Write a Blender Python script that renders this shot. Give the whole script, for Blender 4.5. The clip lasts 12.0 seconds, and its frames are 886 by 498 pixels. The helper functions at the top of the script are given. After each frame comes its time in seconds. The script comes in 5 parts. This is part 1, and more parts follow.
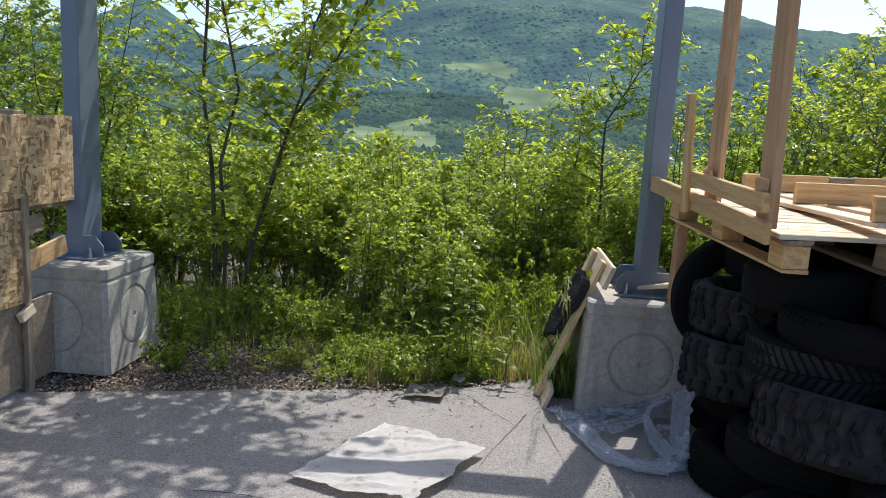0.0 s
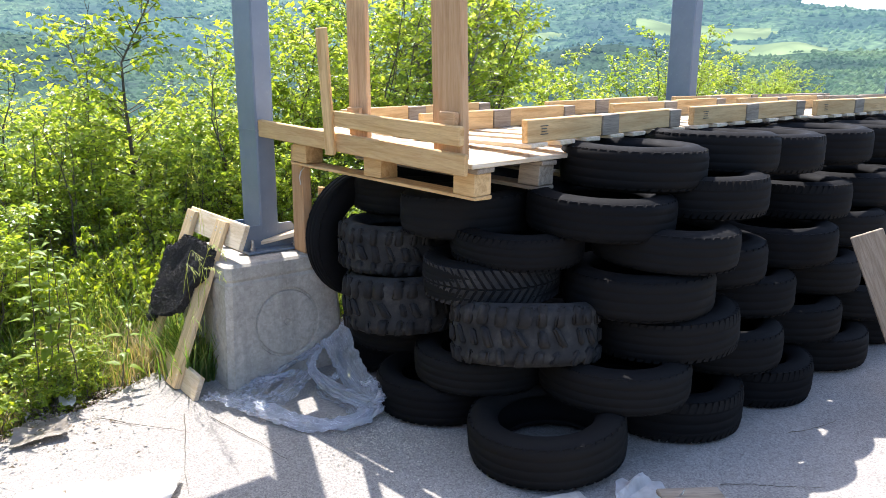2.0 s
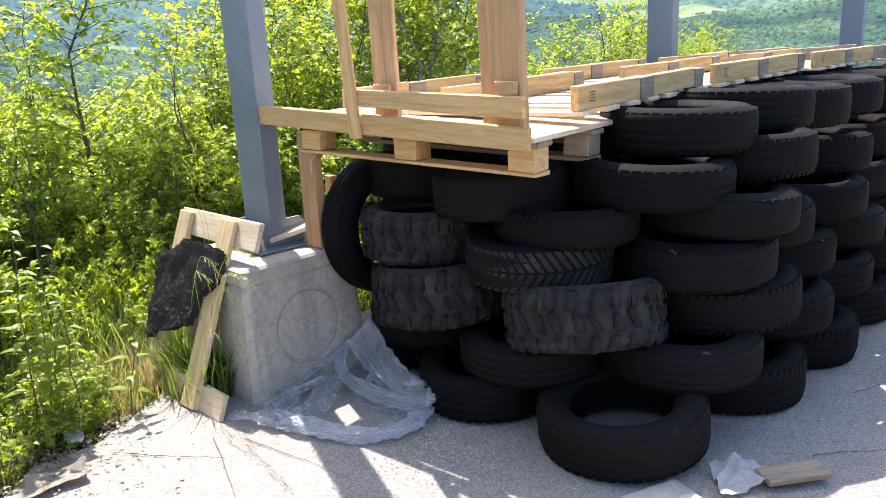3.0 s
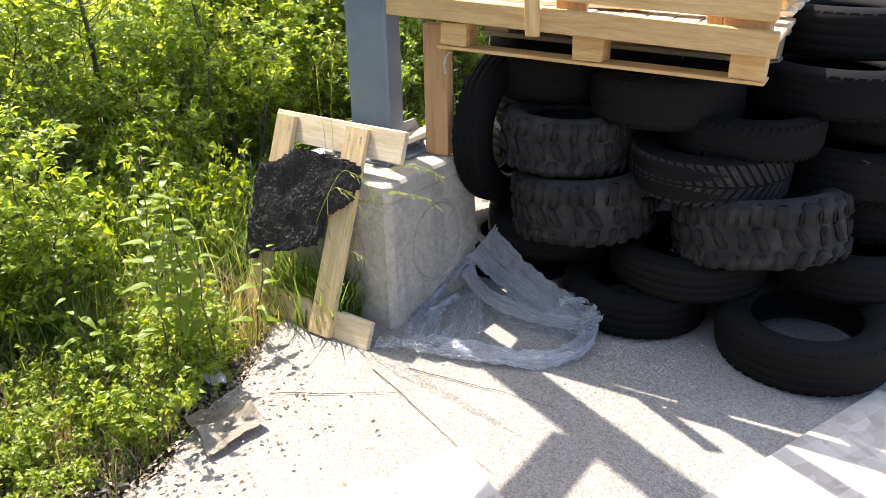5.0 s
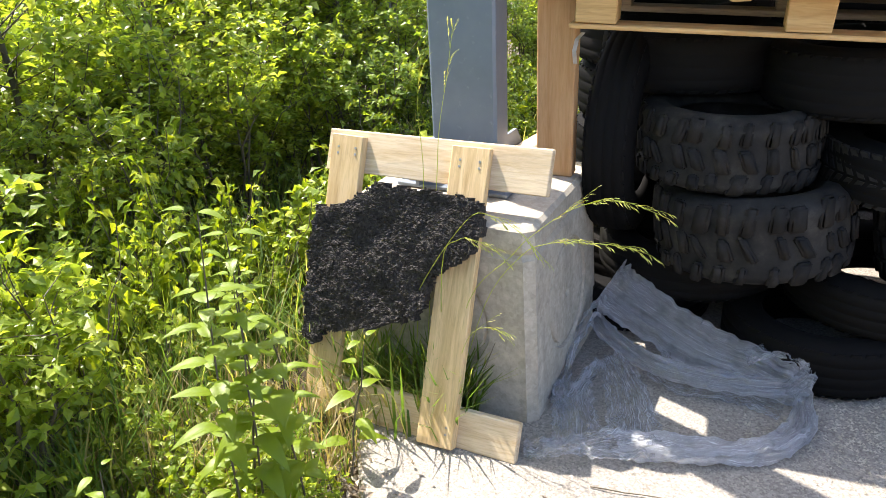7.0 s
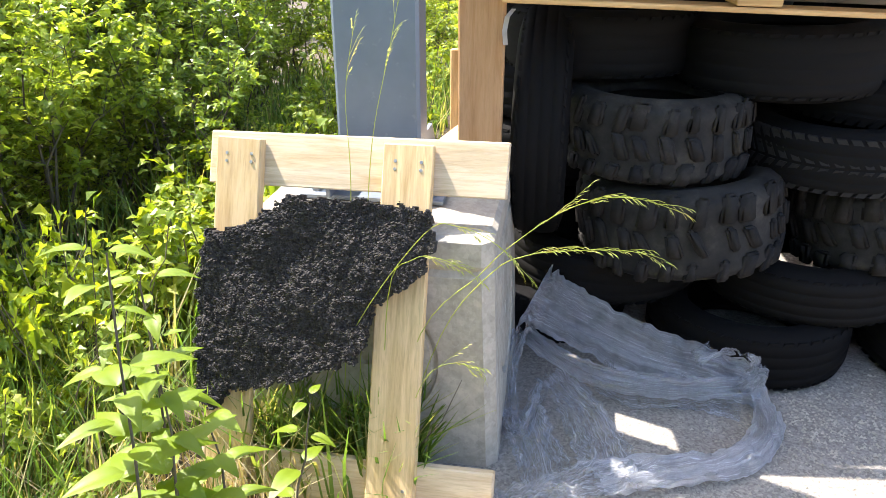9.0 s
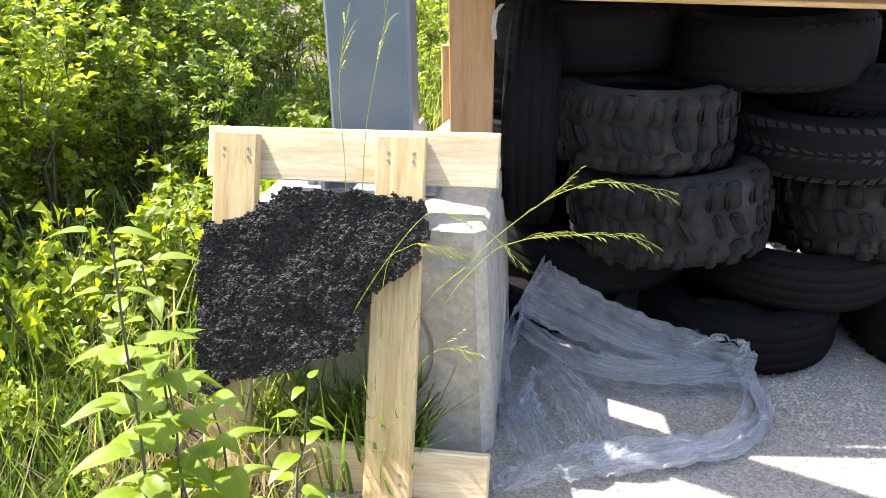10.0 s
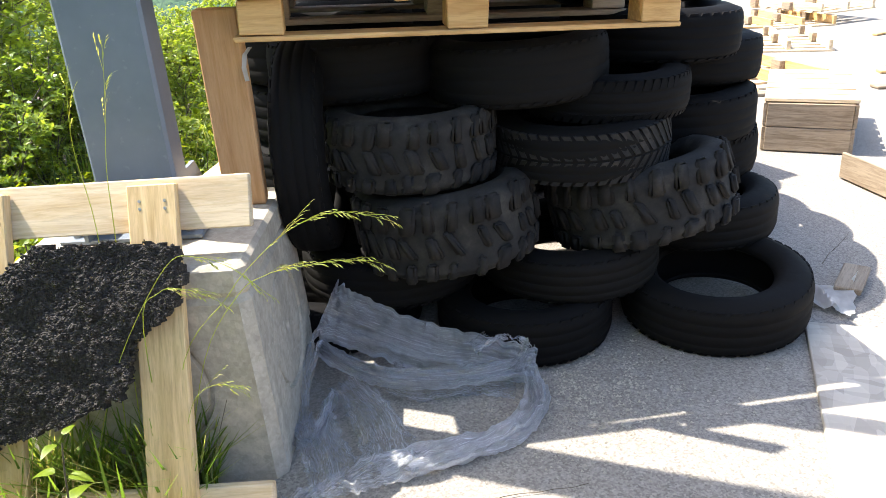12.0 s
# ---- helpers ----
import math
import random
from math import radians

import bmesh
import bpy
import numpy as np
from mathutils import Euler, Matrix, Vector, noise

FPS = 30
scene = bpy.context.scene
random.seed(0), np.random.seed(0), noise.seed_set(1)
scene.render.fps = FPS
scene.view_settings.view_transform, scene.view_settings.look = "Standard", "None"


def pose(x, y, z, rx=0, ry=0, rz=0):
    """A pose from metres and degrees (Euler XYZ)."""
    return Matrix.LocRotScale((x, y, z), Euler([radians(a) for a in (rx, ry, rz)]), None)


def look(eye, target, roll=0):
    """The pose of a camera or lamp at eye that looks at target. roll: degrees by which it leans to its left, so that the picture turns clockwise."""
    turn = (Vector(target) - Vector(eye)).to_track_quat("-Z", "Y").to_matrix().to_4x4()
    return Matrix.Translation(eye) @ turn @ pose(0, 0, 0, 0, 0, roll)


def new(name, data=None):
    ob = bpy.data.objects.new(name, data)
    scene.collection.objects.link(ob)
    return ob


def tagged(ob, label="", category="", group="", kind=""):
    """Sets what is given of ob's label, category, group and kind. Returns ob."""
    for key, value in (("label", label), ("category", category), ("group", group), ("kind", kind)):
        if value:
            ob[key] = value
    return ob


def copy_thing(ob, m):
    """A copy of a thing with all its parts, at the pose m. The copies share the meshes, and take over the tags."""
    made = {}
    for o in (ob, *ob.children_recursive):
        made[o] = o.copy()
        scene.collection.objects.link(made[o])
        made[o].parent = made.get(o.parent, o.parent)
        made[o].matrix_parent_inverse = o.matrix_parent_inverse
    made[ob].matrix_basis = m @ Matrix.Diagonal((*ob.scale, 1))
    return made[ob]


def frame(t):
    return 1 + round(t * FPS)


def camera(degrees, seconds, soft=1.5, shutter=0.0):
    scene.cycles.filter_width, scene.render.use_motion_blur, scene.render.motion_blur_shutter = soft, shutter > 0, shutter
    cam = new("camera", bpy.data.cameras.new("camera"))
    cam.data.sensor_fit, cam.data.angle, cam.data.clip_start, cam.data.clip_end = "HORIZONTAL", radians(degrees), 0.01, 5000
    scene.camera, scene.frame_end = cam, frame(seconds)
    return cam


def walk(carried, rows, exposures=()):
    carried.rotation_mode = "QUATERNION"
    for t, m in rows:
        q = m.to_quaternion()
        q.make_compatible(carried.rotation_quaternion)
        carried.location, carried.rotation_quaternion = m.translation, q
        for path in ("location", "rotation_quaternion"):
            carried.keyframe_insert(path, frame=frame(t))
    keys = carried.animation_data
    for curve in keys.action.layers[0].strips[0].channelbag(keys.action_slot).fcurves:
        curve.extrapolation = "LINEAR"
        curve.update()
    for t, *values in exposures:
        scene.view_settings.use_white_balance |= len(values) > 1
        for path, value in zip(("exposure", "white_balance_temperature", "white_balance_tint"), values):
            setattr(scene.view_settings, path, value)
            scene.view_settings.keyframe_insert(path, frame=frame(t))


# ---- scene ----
cam = camera(61.7, 12.0, soft=0.8)
PATH = [
    (0, (0.425, 0.109, 1.456), (0.273, 2.076, 1.129), 3.1),
    (0.5, (0.199, 0.172, 1.506), (0.676, 2.078, 1.136), 1.6),
    (1, (0.083, 0.381, 1.478), (0.846, 2.191, 1.1), -1.7),
    (1.5, (-0.079, 0.592, 1.454), (0.908, 2.294, 1.094), 0.1),
    (2, (-0.385, 0.718, 1.451), (0.834, 2.24, 1.004), 0.2),
    (2.5, (-0.491, 0.951, 1.425), (0.816, 2.392, 0.961), -1.7),
    (2.7, (-0.514, 1.072, 1.422), (0.818, 2.486, 0.947), -2.2),
    (4.3, (-0.885, 1.708, 1.514), (0.47, 3.006, 0.823), -3.5),
    (4.5, (-0.917, 1.833, 1.519), (0.422, 3.125, 0.786), -1.6),
    (5, (-1.072, 2.222, 1.522), (0.394, 3.305, 0.698), -1.1),
    (5.5, (-0.992, 2.497, 1.421), (0.503, 3.571, 0.64), -2.7),
    (6, (-0.896, 2.74, 1.281), (0.631, 3.83, 0.59), 0.8),
    (6.5, (-0.852, 3.177, 1.396), (0.764, 4.015, 0.568), -0.9),
    (6.7, (-0.819, 3.241, 1.393), (0.772, 4.112, 0.551), -2.7),
    (8.3, (-0.564, 3.784, 1.212), (1.217, 4.224, 0.416), -0.7),
    (8.5, (-0.571, 3.801, 1.22), (1.216, 4.208, 0.42), -0.1),
    (9, (-0.556, 3.802, 1.24), (1.242, 4.106, 0.417), -0.1),
    (9.5, (-0.584, 3.79, 1.216), (1.222, 4.08, 0.408), -1.2),
    (10, (-0.605, 3.788, 1.225), (1.199, 4.082, 0.412), -0.8),
    (10.5, (-0.608, 3.761, 1.235), (1.213, 3.983, 0.438), -1.7),
    (11, (-0.618, 3.643, 1.249), (1.194, 3.937, 0.454), -4.2),
    (11.5, (-0.648, 3.517, 1.257), (1.169, 3.77, 0.46), -4.1),
    (12, (-0.659, 3.472, 1.279), (1.175, 3.475, 0.494), -3.5),
]
walk(cam, [(t, look(eye, target, roll)) for t, eye, target, roll in PATH], exposures=[(0.0, 0.34, 5880, 13), (1.0, 1.05, 5850, 13), (2.5, 1.58, 6080, 15), (5.0, 1.66, 6640, 14), (6.5, 1.70, 6640, 13), (8.5, 2.04, 6430, 14), (10.5, 2.09, 6430, 13), (11.5, 2.03, 6480, 12), (12.0, 1.78, 6540, 11)])

# ---- light ----
SUN = Vector((0.21, 0.55, 1.0)).normalized()
world = bpy.data.worlds.new("world")
scene.world = world
world.use_nodes = True
wn = world.node_tree
sky = wn.nodes.new("ShaderNodeTexSky")
sky.sky_type, sky.sun_disc = "NISHITA", False
sky.sun_elevation, sky.sun_rotation = math.asin(SUN.z), math.atan2(SUN.x, SUN.y)
sky.air_density, sky.dust_density, sky.ozone_density = 1.0, 2.0, 1.0
wn.nodes["Background"].inputs["Strength"].default_value = 0.15
wn.links.new(sky.outputs[0], wn.nodes["Background"].inputs["Color"])
sun_data = bpy.data.lights.new("sun", "SUN")
sun_data.energy, sun_data.angle, sun_data.color = 4.15, radians(0.53), (1.0, 0.94, 0.84)
sun = new("sun", sun_data)
sun.matrix_world = look(SUN * 60, (0, 0, 0))


# ---- materials ----
class Mat:
    """A small builder for node materials."""

    def __init__(self, name):
        self.m = bpy.data.materials.new(name)
        self.m.use_nodes = True
        self.t = self.m.node_tree
        self.b = self.t.nodes["Principled BSDF"]
        self.out = self.t.nodes["Material Output"]
        self.tc = self.t.nodes.new("ShaderNodeTexCoord")

    def node(self, kind, **inputs):
        n = self.t.nodes.new(kind)
        for k, v in inputs.items():
            self.put(n, k.replace("_", " "), v)
        return n

    def put(self, n, k, v):
        if isinstance(v, bpy.types.NodeSocket):
            self.t.links.new(v, n.inputs[k])
        else:
            n.inputs[k].default_value = v

    def coord(self, scale=(1, 1, 1), space="Object", rot=(0, 0, 0)):
        n = self.t.nodes.new("ShaderNodeMapping")
        self.t.links.new(self.tc.outputs[space], n.inputs["Vector"])
        n.inputs["Scale"].default_value = scale
        n.inputs["Rotation"].default_value = rot
        return n.outputs[0]

    def noise(self, scale, detail=4.0, rough=0.6, vec=None, distort=0.0):
        n = self.node("ShaderNodeTexNoise", Scale=scale, Detail=detail, Roughness=rough, Distortion=distort)
        self.t.links.new(vec or self.coord(), n.inputs["Vector"])
        return n.outputs["Fac"]

    def voronoi(self, scale, vec=None, feature="F1", out="Distance"):
        n = self.node("ShaderNodeTexVoronoi", Scale=scale)
        n.feature = feature
        self.t.links.new(vec or self.coord(), n.inputs["Vector"])
        return n.outputs[out]

    def ramp(self, fac, stops):
        n = self.t.nodes.new("ShaderNodeValToRGB")
        self.t.links.new(fac, n.inputs["Fac"])
        e = n.color_ramp.elements
        while len(e) < len(stops):
            e.new(0.5)
        for el, (p, c) in zip(e, stops):
            el.position, el.color = p, (*c, 1) if len(c) == 3 else c
        return n.outputs["Color"]

    def mix(self, fac, a, b, mode="MIX"):
        n = self.t.nodes.new("ShaderNodeMix")
        n.data_type, n.blend_type = "RGBA", mode
        for i, v in ((0, fac), (6, a), (7, b)):
            if isinstance(v, bpy.types.NodeSocket):
                self.t.links.new(v, n.inputs[i])
            else:
                n.inputs[i].default_value = v if i == 0 else (*v, 1)
        return n.outputs[2]

    def bump(self, height, strength=0.4, dist=0.01):
        n = self.node("ShaderNodeBump", Strength=strength, Distance=dist, Height=height)
        self.t.links.new(n.outputs[0], self.b.inputs["Normal"])
        return n.outputs[0]

    def random(self, island=False):
        if island:
            return self.t.nodes.new("ShaderNodeNewGeometry").outputs["Random Per Island"]
        return self.t.nodes.new("ShaderNodeObjectInfo").outputs["Random"]

    def base(self, c, rough=0.7, metal=0.0, spec=0.5):
        self.put(self.b, "Base Color", c if isinstance(c, bpy.types.NodeSocket) else (*c, 1))
        self.put(self.b, "Roughness", rough)
        self.put(self.b, "Metallic", metal)
        self.put(self.b, "Specular IOR Level", spec)
        return self


def concrete_mat(name, c, dark, speck=60, bump=0.35, pit=0.6, drip=0.0, gritty=0.22):
    k = Mat(name)
    big = k.noise(1.3, 5, 0.65)
    fine = k.noise(speck, 3, 0.7)
    pits = k.voronoi(speck * 1.6)
    col = k.mix(k.ramp(big, [(0.35, (0, 0, 0)), (0.7, (1, 1, 1))]), dark, c)
    col = k.mix(k.ramp(fine, [(0.35, (0.55, 0.55, 0.55)), (0.62, (0, 0, 0))]), col, tuple(v * 0.6 for v in dark))
    col = k.mix(k.ramp(pits, [(0.04, (pit, pit, pit)), (0.16, (0, 0, 0))]), col, tuple(v * 0.45 for v in dark))
    mid = k.noise(speck * 0.16, 5, 0.7, k.coord((1, 1.8, 1)))
    col = k.mix(k.ramp(mid, [(0.36, (0.5, 0.5, 0.5)), (0.6, (0, 0, 0))]), col, tuple(v * 0.8 for v in dark))
    grit = k.voronoi(speck * 3.1, None, "F1", "Color")
    if drip:
        run = k.noise(1.0, 5, 0.7, k.coord((11, 11, 0.9)))
        col = k.mix(k.ramp(run, [(0.5, (0, 0, 0)), (0.72, (drip, drip, drip))]), col, tuple(v * 0.5 for v in dark))
    col = k.mix(gritty, col, k.ramp(grit, [(0.1, tuple(v * 0.4 for v in dark)), (0.9, tuple(min(0.8, v * 1.35) for v in c))]))
    k.base(col, 0.9, 0, 0.25)
    k.bump(fine, bump, 0.006)
    return k.m


def wood_mat(name, light, dark, wear=0.3):
    k = Mat(name)
    r = k.random()
    off = k.node("ShaderNodeVectorMath")
    off.operation = "ADD"
    k.t.links.new(k.coord((1.2, 14, 14)), off.inputs[0])
    comb = k.node("ShaderNodeCombineXYZ")
    mul = k.node("ShaderNodeMath")
    mul.operation = "MULTIPLY"
    k.t.links.new(r, mul.inputs[0])
    mul.inputs[1].default_value = 37.0
    for i in range(3):
        k.t.links.new(mul.outputs[0], comb.inputs[i])
    k.t.links.new(comb.outputs[0], off.inputs[1])
    grain = k.noise(3.0, 6, 0.65, off.outputs[0], 0.6)
    fine = k.noise(16.0, 3, 0.6, off.outputs[0])
    knots = k.voronoi(1.1, k.coord((1.6, 5, 5)))
    tone = k.mix(r, tuple(v * 0.86 for v in light), tuple(min(1, v * 1.08) for v in light))
    col = k.mix(k.ramp(grain, [(0.4, (0, 0, 0)), (0.66, (1, 1, 1))]), tone, dark)
    col = k.mix(k.ramp(fine, [(0.5, (0, 0, 0)), (0.75, (wear, wear, wear))]), col, tuple(v * 0.5 for v in dark))
    col = k.mix(k.ramp(knots, [(0.0, (0.8, 0.8, 0.8)), (0.07, (0, 0, 0))]), col, tuple(v * 0.35 for v in dark))
    k.base(col, 0.72, 0, 0.3)
    k.bump(grain, 0.25, 0.003)
    return k.m


def leaf_mat(name, stops, through_it=0.5, rough=0.33):
    k = Mat(name)
    c = k.ramp(k.random(True), stops)
    c = k.mix(k.ramp(k.noise(9, 2), [(0.3, (0, 0, 0)), (0.75, (0.35, 0.35, 0.35))]), c, tuple(v * 0.7 for v in stops[0][1]))
    k.base(c, rough, 0, 0.4)
    t = k.node("ShaderNodeBsdfTranslucent")
    bright = k.mix(1.0, c, (2.3, 2.1, 0.8), "MULTIPLY")
    k.t.links.new(bright, t.inputs["Color"])
    m = k.node("ShaderNodeMixShader", Fac=through_it)
    k.t.links.new(k.b.outputs[0], m.inputs[1])
    k.t.links.new(t.outputs[0], m.inputs[2])
    k.t.links.new(m.outputs[0], k.out.inputs["Surface"])
    return k.m


M = {}
M["slab"] = concrete_mat("slab_concrete", (0.375, 0.345, 0.303), (0.245, 0.224, 0.197), 62, 1.0, gritty=0.42)
M["block"] = concrete_mat("block_concrete", (0.59, 0.545, 0.455), (0.43, 0.39, 0.32), 26, 0.3, 0.25, 0.55, 0.12)
M["wood"] = wood_mat("sawn_pine", (0.66, 0.44, 0.20), (0.46, 0.27, 0.10))
M["wood_pale"] = wood_mat("dry_pale_pine", (0.74, 0.61, 0.43), (0.52, 0.38, 0.22), 0.35)
M["wood_slat"] = wood_mat("warm_dry_pine", (0.70, 0.52, 0.29), (0.50, 0.34, 0.16), 0.35)
M["wood_red"] = wood_mat("reddish_pine", (0.60, 0.37, 0.19), (0.42, 0.23, 0.10))
# for weathered boards; also darkens the shaded inside of the near pallet
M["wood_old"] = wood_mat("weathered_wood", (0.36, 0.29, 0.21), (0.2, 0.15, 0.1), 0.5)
M["soil"] = concrete_mat("soil", (0.15, 0.115, 0.08), (0.07, 0.053, 0.038), 30, 0.8)

k = Mat("painted_steel")
n1 = k.noise(2.2, 5, 0.7)
n2 = k.noise(40, 3, 0.6)
c = k.ramp(n1, [(0.3, (0.135, 0.165, 0.205)), (0.72, (0.20, 0.235, 0.28))])
c = k.mix(k.ramp(n2, [(0.62, (0, 0, 0)), (0.8, (0.5, 0.5, 0.5))]), c, (0.3, 0.32, 0.35))
k.base(c, 0.48, 0.15, 0.5).bump(n2, 0.06, 0.002)
M["steel"] = k.m

k = Mat("zinc_bolt")
k.base(k.ramp(k.noise(60), [(0.3, (0.3, 0.3, 0.3)), (0.7, (0.5, 0.5, 0.5))]), 0.45, 0.9)
M["bolt"] = k.m

k = Mat("tyre_rubber")
r = k.random()
n1 = k.noise(5, 5, 0.65)
n2 = k.noise(45, 3, 0.6)
c = k.mix(r, (0.0045, 0.0045, 0.005), (0.010, 0.0095, 0.009))
c = k.mix(k.ramp(n1, [(0.45, (0, 0, 0)), (0.85, (0.4, 0.4, 0.4))]), c, (0.018, 0.016, 0.014))
k.base(c, k.ramp(n1, [(0.3, (0.62, 0.62, 0.62)), (0.7, (0.9, 0.9, 0.9))]), 0, 0.08)
k.bump(n2, 0.2, 0.003)
M["rubber"] = k.m

k = Mat("dusty_rubber")
n1 = k.noise(9, 5, 0.7)
c = k.ramp(n1, [(0.3, (0.008, 0.008, 0.009)), (0.55, (0.026, 0.025, 0.023)), (0.8, (0.075, 0.068, 0.058))])
k.base(c, 0.85, 0, 0.3).bump(k.noise(60), 0.3, 0.003)
M["rubber_dusty"] = k.m

k = Mat("worn_rubber")
c = k.ramp(k.noise(7, 5, 0.7), [(0.3, (0.014, 0.014, 0.0145)), (0.55, (0.028, 0.026, 0.024)), (0.8, (0.075, 0.068, 0.060))])
k.base(c, 0.85, 0, 0.12).bump(k.noise(50), 0.2, 0.003)
M["rubber_worn"] = k.m

k = Mat("asphalt_crust")
v = k.voronoi(230)
c = k.ramp(k.noise(120, 4, 0.75), [(0.3, (0.013, 0.012, 0.0115)), (0.75, (0.115, 0.105, 0.098))])
k.base(c, 0.85, 0, 0.3)
k.bump(v, 1.0, 0.012)
M["crust"] = k.m

k = Mat("osb")
v1 = k.voronoi(52, k.coord((1, 0.3, 1.0), rot=(0.35, 0, 0)), "F1", "Color")
v2 = k.voronoi(50, k.coord((1, 1.0, 0.25), rot=(0.6, 0, 0)), "F1", "Color")
c = k.mix(k.ramp(k.noise(26, 2), [(0.47, (0, 0, 0)), (0.53, (1, 1, 1))]), k.ramp(v1, [(0.25, (0.24, 0.13, 0.05)), (0.5, (0.52, 0.34, 0.16)), (0.75, (0.74, 0.54, 0.30))]), k.ramp(v2, [(0.25, (0.26, 0.15, 0.06)), (0.75, (0.72, 0.52, 0.28))]))
c = k.mix(k.ramp(k.noise(2.0, 4), [(0.4, (0, 0, 0)), (0.7, (0.3, 0.3, 0.3))]), c, (0.30, 0.21, 0.13))
k.base(c, 0.75, 0, 0.3).bump(v1, 0.6, 0.006)
M["osb"] = k.m

k = Mat("pale_strand_board")
v1 = k.voronoi(30, k.coord((1, 0.3, 1.0)), "F1", "Color")
v2 = k.voronoi(34, k.coord((0.3, 1.0, 1.0), rot=(0, 0, 0.7)), "F1", "Color")
c = k.mix(0.5, k.ramp(v1, [(0.0, (0.36, 0.31, 0.25)), (1.0, (0.62, 0.56, 0.47))]), k.ramp(v2, [(0.1, (0.34, 0.29, 0.24)), (0.9, (0.66, 0.60, 0.50))]))
k.base(c, 0.8, 0, 0.25).bump(v1, 0.2, 0.003)
M["osb_pale"] = k.m

k = Mat("cardboard")
c = k.ramp(k.noise(3.5, 5, 0.7), [(0.3, (0.66, 0.62, 0.55)), (0.7, (0.80, 0.77, 0.72))])
c = k.mix(k.ramp(k.noise(22, 3), [(0.58, (0, 0, 0)), (0.75, (0.6, 0.6, 0.6))]), c, (0.3, 0.24, 0.18))
k.base(c, 0.85, 0, 0.2).bump(k.noise(30), 0.3, 0.004)
M["card"] = k.m

k = Mat("brown_cardboard")
c = k.ramp(k.noise(9, 5, 0.7), [(0.3, (0.30, 0.26, 0.21)), (0.7, (0.50, 0.45, 0.38))])
k.base(c, 0.85, 0, 0.2).bump(k.noise(40), 0.4, 0.004)
M["card_brown"] = k.m

k = Mat("green_paint")
k.base(k.ramp(k.noise(40), [(0.3, (0.03, 0.28, 0.06)), (0.7, (0.06, 0.42, 0.10))]), 0.6)
M["green_paint"] = k.m

k = Mat("paper_white")
k.base(k.ramp(k.noise(12, 4), [(0.35, (0.55, 0.53, 0.5)), (0.7, (0.76, 0.75, 0.73))]), 0.8, 0, 0.2)
M["paper"] = k.m


# clear stretch film: mostly see-through, milky where it folds
def film_mat(name, lo, hi):
    k = Mat(name)
    st = k.noise(14, 6, 0.8, k.coord((0.22, 4.0, 1), "UV"), 1.1)
    blot = k.noise(16, 4, 0.65)
    k.base((0.91, 0.93, 0.97), 0.2, 0, 0.7)
    k.bump(st, 0.9, 0.01)
    tr = k.node("ShaderNodeBsdfTransparent")
    tl = k.node("ShaderNodeBsdfTranslucent", Color=(0.85, 0.88, 0.95, 1))
    m0 = k.node("ShaderNodeMixShader", Fac=0.35)
    k.t.links.new(k.b.outputs[0], m0.inputs[1])
    k.t.links.new(tl.outputs[0], m0.inputs[2])
    m1 = k.node("ShaderNodeMixShader", Fac=k.mix(k.ramp(blot, [(0.30, (0, 0, 0)), (0.52, (1, 1, 1))]), (lo, lo, lo), k.ramp(st, [(0.44, (lo * 1.5, lo * 1.5, lo * 1.5)), (0.53, (hi * 0.45, hi * 0.45, hi * 0.45)), (0.60, (hi, hi, hi))])))
    k.t.links.new(tr.outputs[0], m1.inputs[1])
    k.t.links.new(m0.outputs[0], m1.inputs[2])
    k.t.links.new(m1.outputs[0], k.out.inputs["Surface"])
    return k.m


M["film"] = film_mat("stretch_film", 0.40, 1.0)
M["film_thin"] = film_mat("thin_stretch_film", 0.18, 0.75)


M["leaf"] = leaf_mat("shrub_leaves", [(0.0, (0.135, 0.195, 0.03)), (0.5, (0.235, 0.315, 0.045)), (0.85, (0.33, 0.40, 0.065)), (1.0, (0.46, 0.49, 0.16))])
M["leaf_dark"] = leaf_mat("dark_leaves", [(0.0, (0.11, 0.175, 0.033)), (0.6, (0.19, 0.27, 0.05)), (1.0, (0.31, 0.38, 0.09))], 0.46)
M["leaf_young"] = leaf_mat("young_leaves", [(0.0, (0.09, 0.15, 0.012)), (0.45, (0.19, 0.26, 0.016)), (1.0, (0.32, 0.365, 0.03))], 0.38, 0.45)
M["grass"] = leaf_mat("grass_blades", [(0.0, (0.07, 0.14, 0.025)), (0.6, (0.14, 0.22, 0.045)), (0.85, (0.24, 0.28, 0.09)), (1.0, (0.42, 0.36, 0.2))], 0.45, 0.5)
M["seed"] = leaf_mat("seeding_grass", [(0.0, (0.26, 0.33, 0.08)), (0.6, (0.38, 0.42, 0.13)), (1.0, (0.52, 0.48, 0.24))], 0.4, 0.5)
M["straw"] = leaf_mat("dry_straw", [(0.0, (0.25, 0.19, 0.10)), (1.0, (0.46, 0.38, 0.24))], 0.25, 0.7)
M["litter"] = leaf_mat("dead_leaves", [(0.0, (0.12, 0.092, 0.066)), (0.5, (0.28, 0.225, 0.17)), (0.85, (0.44, 0.38, 0.31)), (1.0, (0.60, 0.55, 0.48))], 0.12, 0.75)

